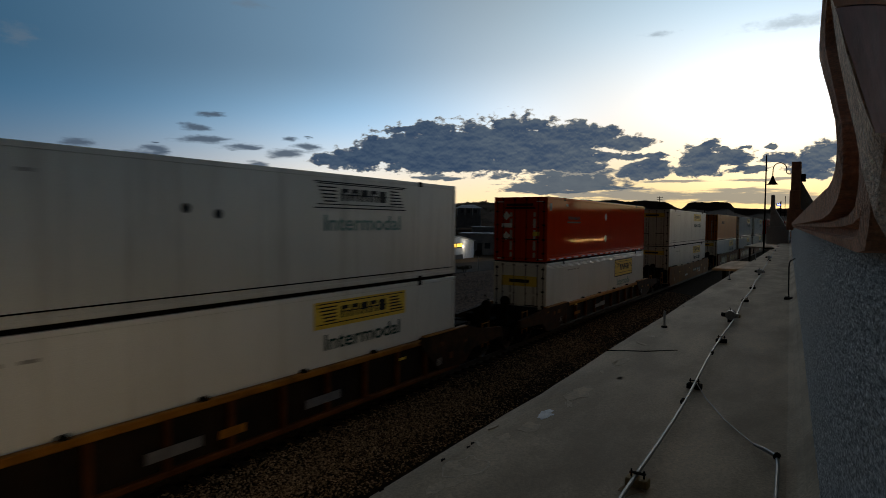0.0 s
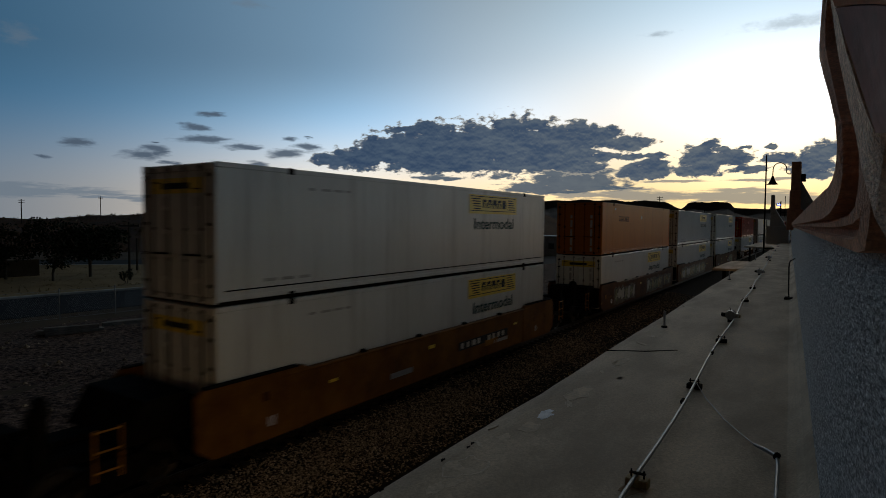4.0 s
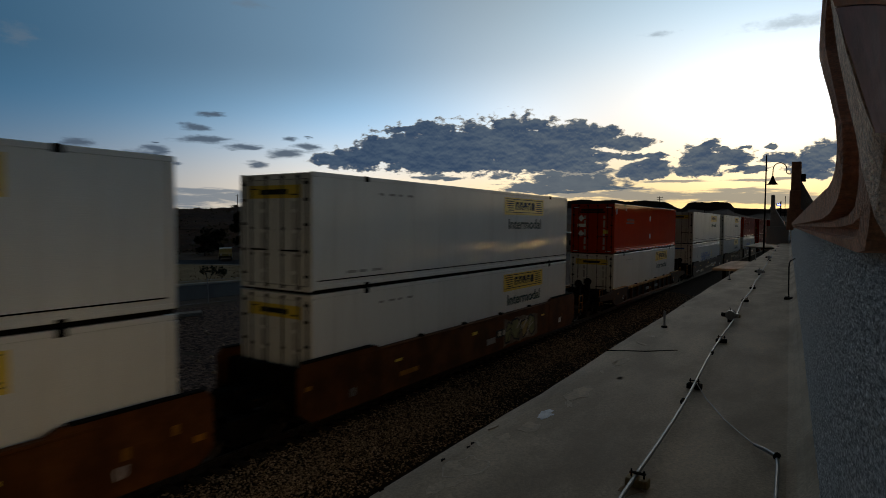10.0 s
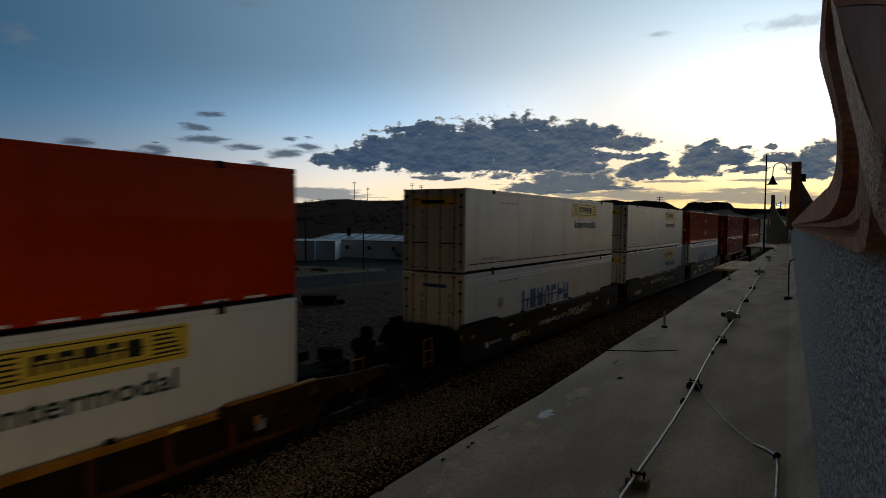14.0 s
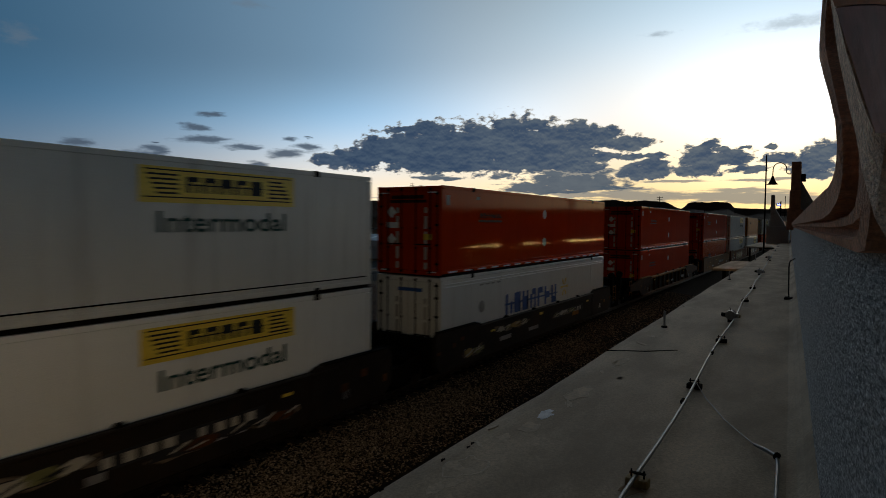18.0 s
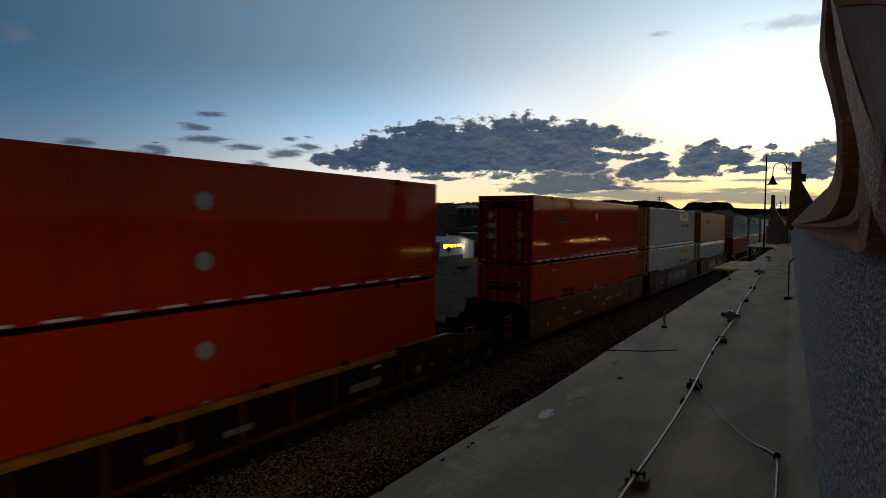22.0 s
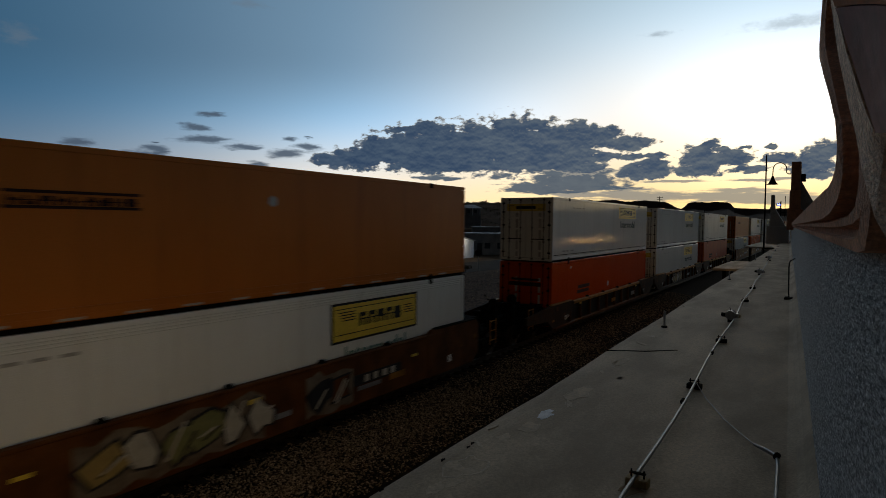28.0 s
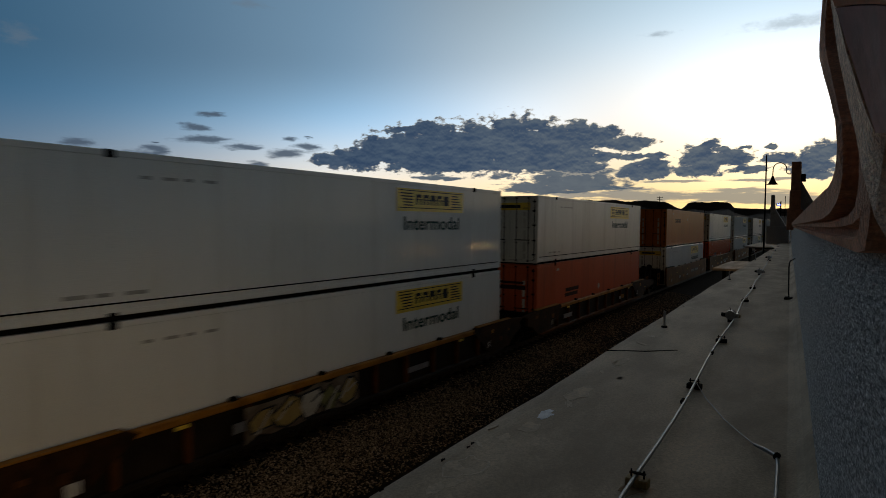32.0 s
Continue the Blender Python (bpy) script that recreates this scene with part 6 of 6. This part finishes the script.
part("roller_door", Shape().box(l3 - .16, l3 - .1, 7.7, 11.2, .0, 2.5), render_white, hall)
part("wall_lamp", Shape().box(l3, l3 + .15, 7.42, 7.6, 1.75, 2.1, .02), lit_white, hall, "glowing wall lamp")
bay = new("wall_light", bpy.data.lights.new("wall_light", "POINT"))
bay.data.energy, bay.data.color, bay.data.shadow_soft_size = 34, (1, .95, .85), .1
bay.matrix_world = m @ pose(l3 + 1.0, 8.2, 2.2)

# house on the rise
shed_mat = paint("grey_shed_wall", (.20, .20, .205), (.30, .30, .305), scale=1, rough=.8, bump=.2)
house = empty("hilltop_house", pose(134.5, 81, 7.2, 0, 0, -58), label="pale house with a hipped roof on the rise", category="house")
part("wall_block", Shape().box(-3.2, 3.2, -2.2, 2.2, -3.5, 1.7, .03), shed_mat, house)
hr = Shape().add([(-3.7, -2.9, 1.7), (3.7, -2.9, 1.7), (3.7, 2.9, 1.7), (-3.7, 2.9, 1.7), (-1.6, 0, 2.7), (1.6, 0, 2.7)],
                 [(0, 1, 5, 4), (1, 2, 5), (2, 3, 4, 5), (3, 0, 4), (3, 2, 1, 0)])
part("roof", hr, render_white, house)
for x in (-3.0, -1.0, 1.0, 3.0):
    part("veranda_post", Shape().box(x - .1, x + .1, -2.85, -2.65, -.2, 1.7), render_white, house)
for x in (-1.8, 0, 1.8):
    part("window", Shape().box(x - .4, x + .4, -2.23, -2.2, .4, 1.3), pane_mat, house)
for x, y, a, l, w, h, lab in ((92, 52, -62, 9, 7, 3.6, "grey flat-roofed building beyond the road"), (98, 44, -66, 7, 6, 3.2, "grey flat-roofed building beyond the road"),
                              (112, 62, -60, 8, 7, 4.6, "grey flat-roofed building beyond the road"), (120, 44, -66, 8, 6, 3.6, "grey flat-roofed building beyond the road")):
    b = empty("small_building", pose(x, y, GROUND, 0, 0, a), label=lab, category="building", group="grey buildings of the town")
    part("wall_block", Shape().box(-l / 2, l / 2, -w / 2, w / 2, 0, h, .03), shed_mat, b)
    part("roof", Shape().box(-l / 2 - .2, l / 2 + .2, -w / 2 - .2, w / 2 + .2, h, h + .2, .02), metal_roof, b)
    for k in (-.28, .05, .3):
        part("window", Shape().box(l * k - .5, l * k + .5, -w / 2 - .03, -w / 2, 1.1, 2.1), pane_mat, b)
    part("door", Shape().box(l * -.1 - .45, l * -.1 + .45, -w / 2 - .03, -w / 2, 0, 2.05), trim_dark, b)


def wood_pole(x, y, h, z=GROUND, arms=1, label="weathered wooden utility pole with crossarm", r=.13):
    p = empty("utility_pole", pose(x, y, z, 0, 0, 35), label=label, category="utility pole", group="utility poles")
    part("pole", Shape().rod((0, 0, -.5), (0, 0, h), r, 8, r * .75), bark, p)
    for k in range(arms):
        a = part("crossarm", Shape().box(-.07, .07, -1.1, 1.1, h - .5 - .8 * k, h - .36 - .8 * k), bark, p)
        for y_ in (-1.0, -.5, .5, 1.0):
            part("insulator", Shape().rod((0, y_, h - .36 - .8 * k), (0, y_, h - .2 - .8 * k), .05, 6), dark_steel, a)
    return p


wood_pole(56.4, 60.9, 6.3, arms=1)
wood_pole(32.4, 62.3, 5.4, arms=1)
wood_pole(33.4, 62.6, 3.6, arms=0, label="plain short wooden post")
for az, d, h in ((63.75, 330, 9.5), (58.45, 335, 8.2), (52.75, 338, 6.8), (48.9, 338, 11.0), (51.2, 339, 3.0), (42.0, 338, 11), (40.7, 336, 8), (36.4, 300, 9.0), (35.5, 300, 8.5), (13.0, 230, 16.0), (9.2, 300, 12.5), (69.2, 250, 8.5)):
    x, y = EYE[0] + d * math.cos(radians(az)), d * math.sin(radians(az))
    wood_pole(x, y, h, z=hill_z(az, d) if az > 24 else GROUND, arms=2 if h > 7 else 1, label="distant utility pole on the ridge", r=.2)
wood_pole(82, 88, 9.0)
sl = empty("street_lamp", pose(49.45, 44.2, GROUND, 0, 0, -38), label="dark street lamp with a curved arm", category="street lamp")
part("pole", Shape().rod((0, 0, 0), (0, 0, 4.55), .07, 8, .05), dark_steel, sl)
part("arm", Shape().tube([(0, 0, 4.45), (.25, 0, 4.72), (.8, 0, 4.85), (1.35, 0, 4.88)], .035, 6), dark_steel, sl)
part("lamp_head", Shape().box(1.25, 1.75, -.1, .1, 4.82, 4.94, .02), rod_steel, sl)
st = empty("stop_sign", pose(57.9, 33.9, GROUND, 0, 0, -150), label="octagonal stop sign on a thin post", category="road sign")
part("post", Shape().rod((0, 0, 0), (0, 0, 2.3), .035, 6), rod_steel, st)
part("plate", Shape().extrude([(.38 * math.cos(radians(22.5 + 45 * i)), 2.15 + .38 * math.sin(radians(22.5 + 45 * i))) for i in range(8)], "x", .03, .05), maroon_label, st)
st = empty("round_sign", pose(66.6, 43.6, GROUND, 0, 0, -150), label="round grey sign disc on a thin post", category="road sign")
part("post", Shape().rod((0, 0, 0), (0, 0, 2.2), .035, 6), rod_steel, st)
part("plate", Shape().rod((.03, 0, 1.9), (.05, 0, 1.9), .36, 14), rod_steel, st)

# yellow pickup before the trees
truck_paint = paint("dull_yellow_car_paint", (.42, .32, .10), (.5, .39, .14), scale=2, rough=.35, bump=0)
pk = empty("parked_truck", pose(51.2, 71.6, GROUND + .04, 0, 0, 52), label="dull yellow off-road car parked by the road", category="car")
body = [(-2.0, .45), (-2.0, .95), (-1.9, 1.02), (-.9, 1.05), (-.5, 1.62), (1.0, 1.68), (1.3, 1.05), (2.0, .98), (2.05, .45)]
part("body", Shape().extrude(body, "y", -.85, .85), truck_paint, pk)
for q in (-.86, .86):
    part("side_window", Shape().box(-.55, .3, min(q, q * .99), max(q, q * .99) + .01, 1.12, 1.5), pane_mat, pk)
    part("side_window", Shape().box(.38, 1.0, min(q, q * .99), max(q, q * .99) + .01, 1.12, 1.5), pane_mat, pk)
    for x in (-1.3, 1.3):
        wh = part("wheel", Shape().rod((x, q * .82, .36), (x, q * 1.02, .36), .36, 14), trim_dark, pk)
        part("rim", Shape().rod((x, q * 1.02, .36), (x, q * 1.04, .36), .2, 10), rod_steel, wh)
part("bumper", Shape().box(-2.12, -2.0, -.8, .8, .42, .6, .02), dark_steel, pk)
part("bumper", Shape().box(2.04, 2.16, -.8, .8, .42, .6, .02), dark_steel, pk)
for q in (-.55, .55):
    part("headlight", Shape().rod((-2.02, q, .8), (-1.98, q, .8), .1, 10), white_label, pk)

# overhead wires across the field
for a, b in (((32.4, 62.3, 4.3), (56.4, 60.9, 5.2)), ((32.4, 62.3, 4.35), (8, 66, 4.0)), ((56.4, 60.9, 5.3), (82, 88, 8.0))):
    a, b = Vector(a), Vector(b)
    pts_ = [a + (b - a) * i / 12 + Vector((0, 0, -.8 * math.sin(math.pi * i / 12))) for i in range(13)]
    tagged(link("overhead_wire", Shape().tube(pts_, .02, 4), dark_steel), "thin sagging overhead wire between poles", "wire", "overhead wires")


# ---- what moves: the train at a steady speed, its wheels turning ----
def motions():
    for ob, s, y, z in moving:
        walk(ob, [(t, pose(s - SPEED * t, y, z)) for t in (0.0, 16.0, 32.0)])
    rate = math.degrees(SPEED / WHEEL_R)
    times = [i / 30 for i in range(0, 961)]
    for ob, (x, y, z) in spinning:
        walk(ob, [(t, pose(x, y, z, 0, -rate * t, 0)) for t in times])


motions()
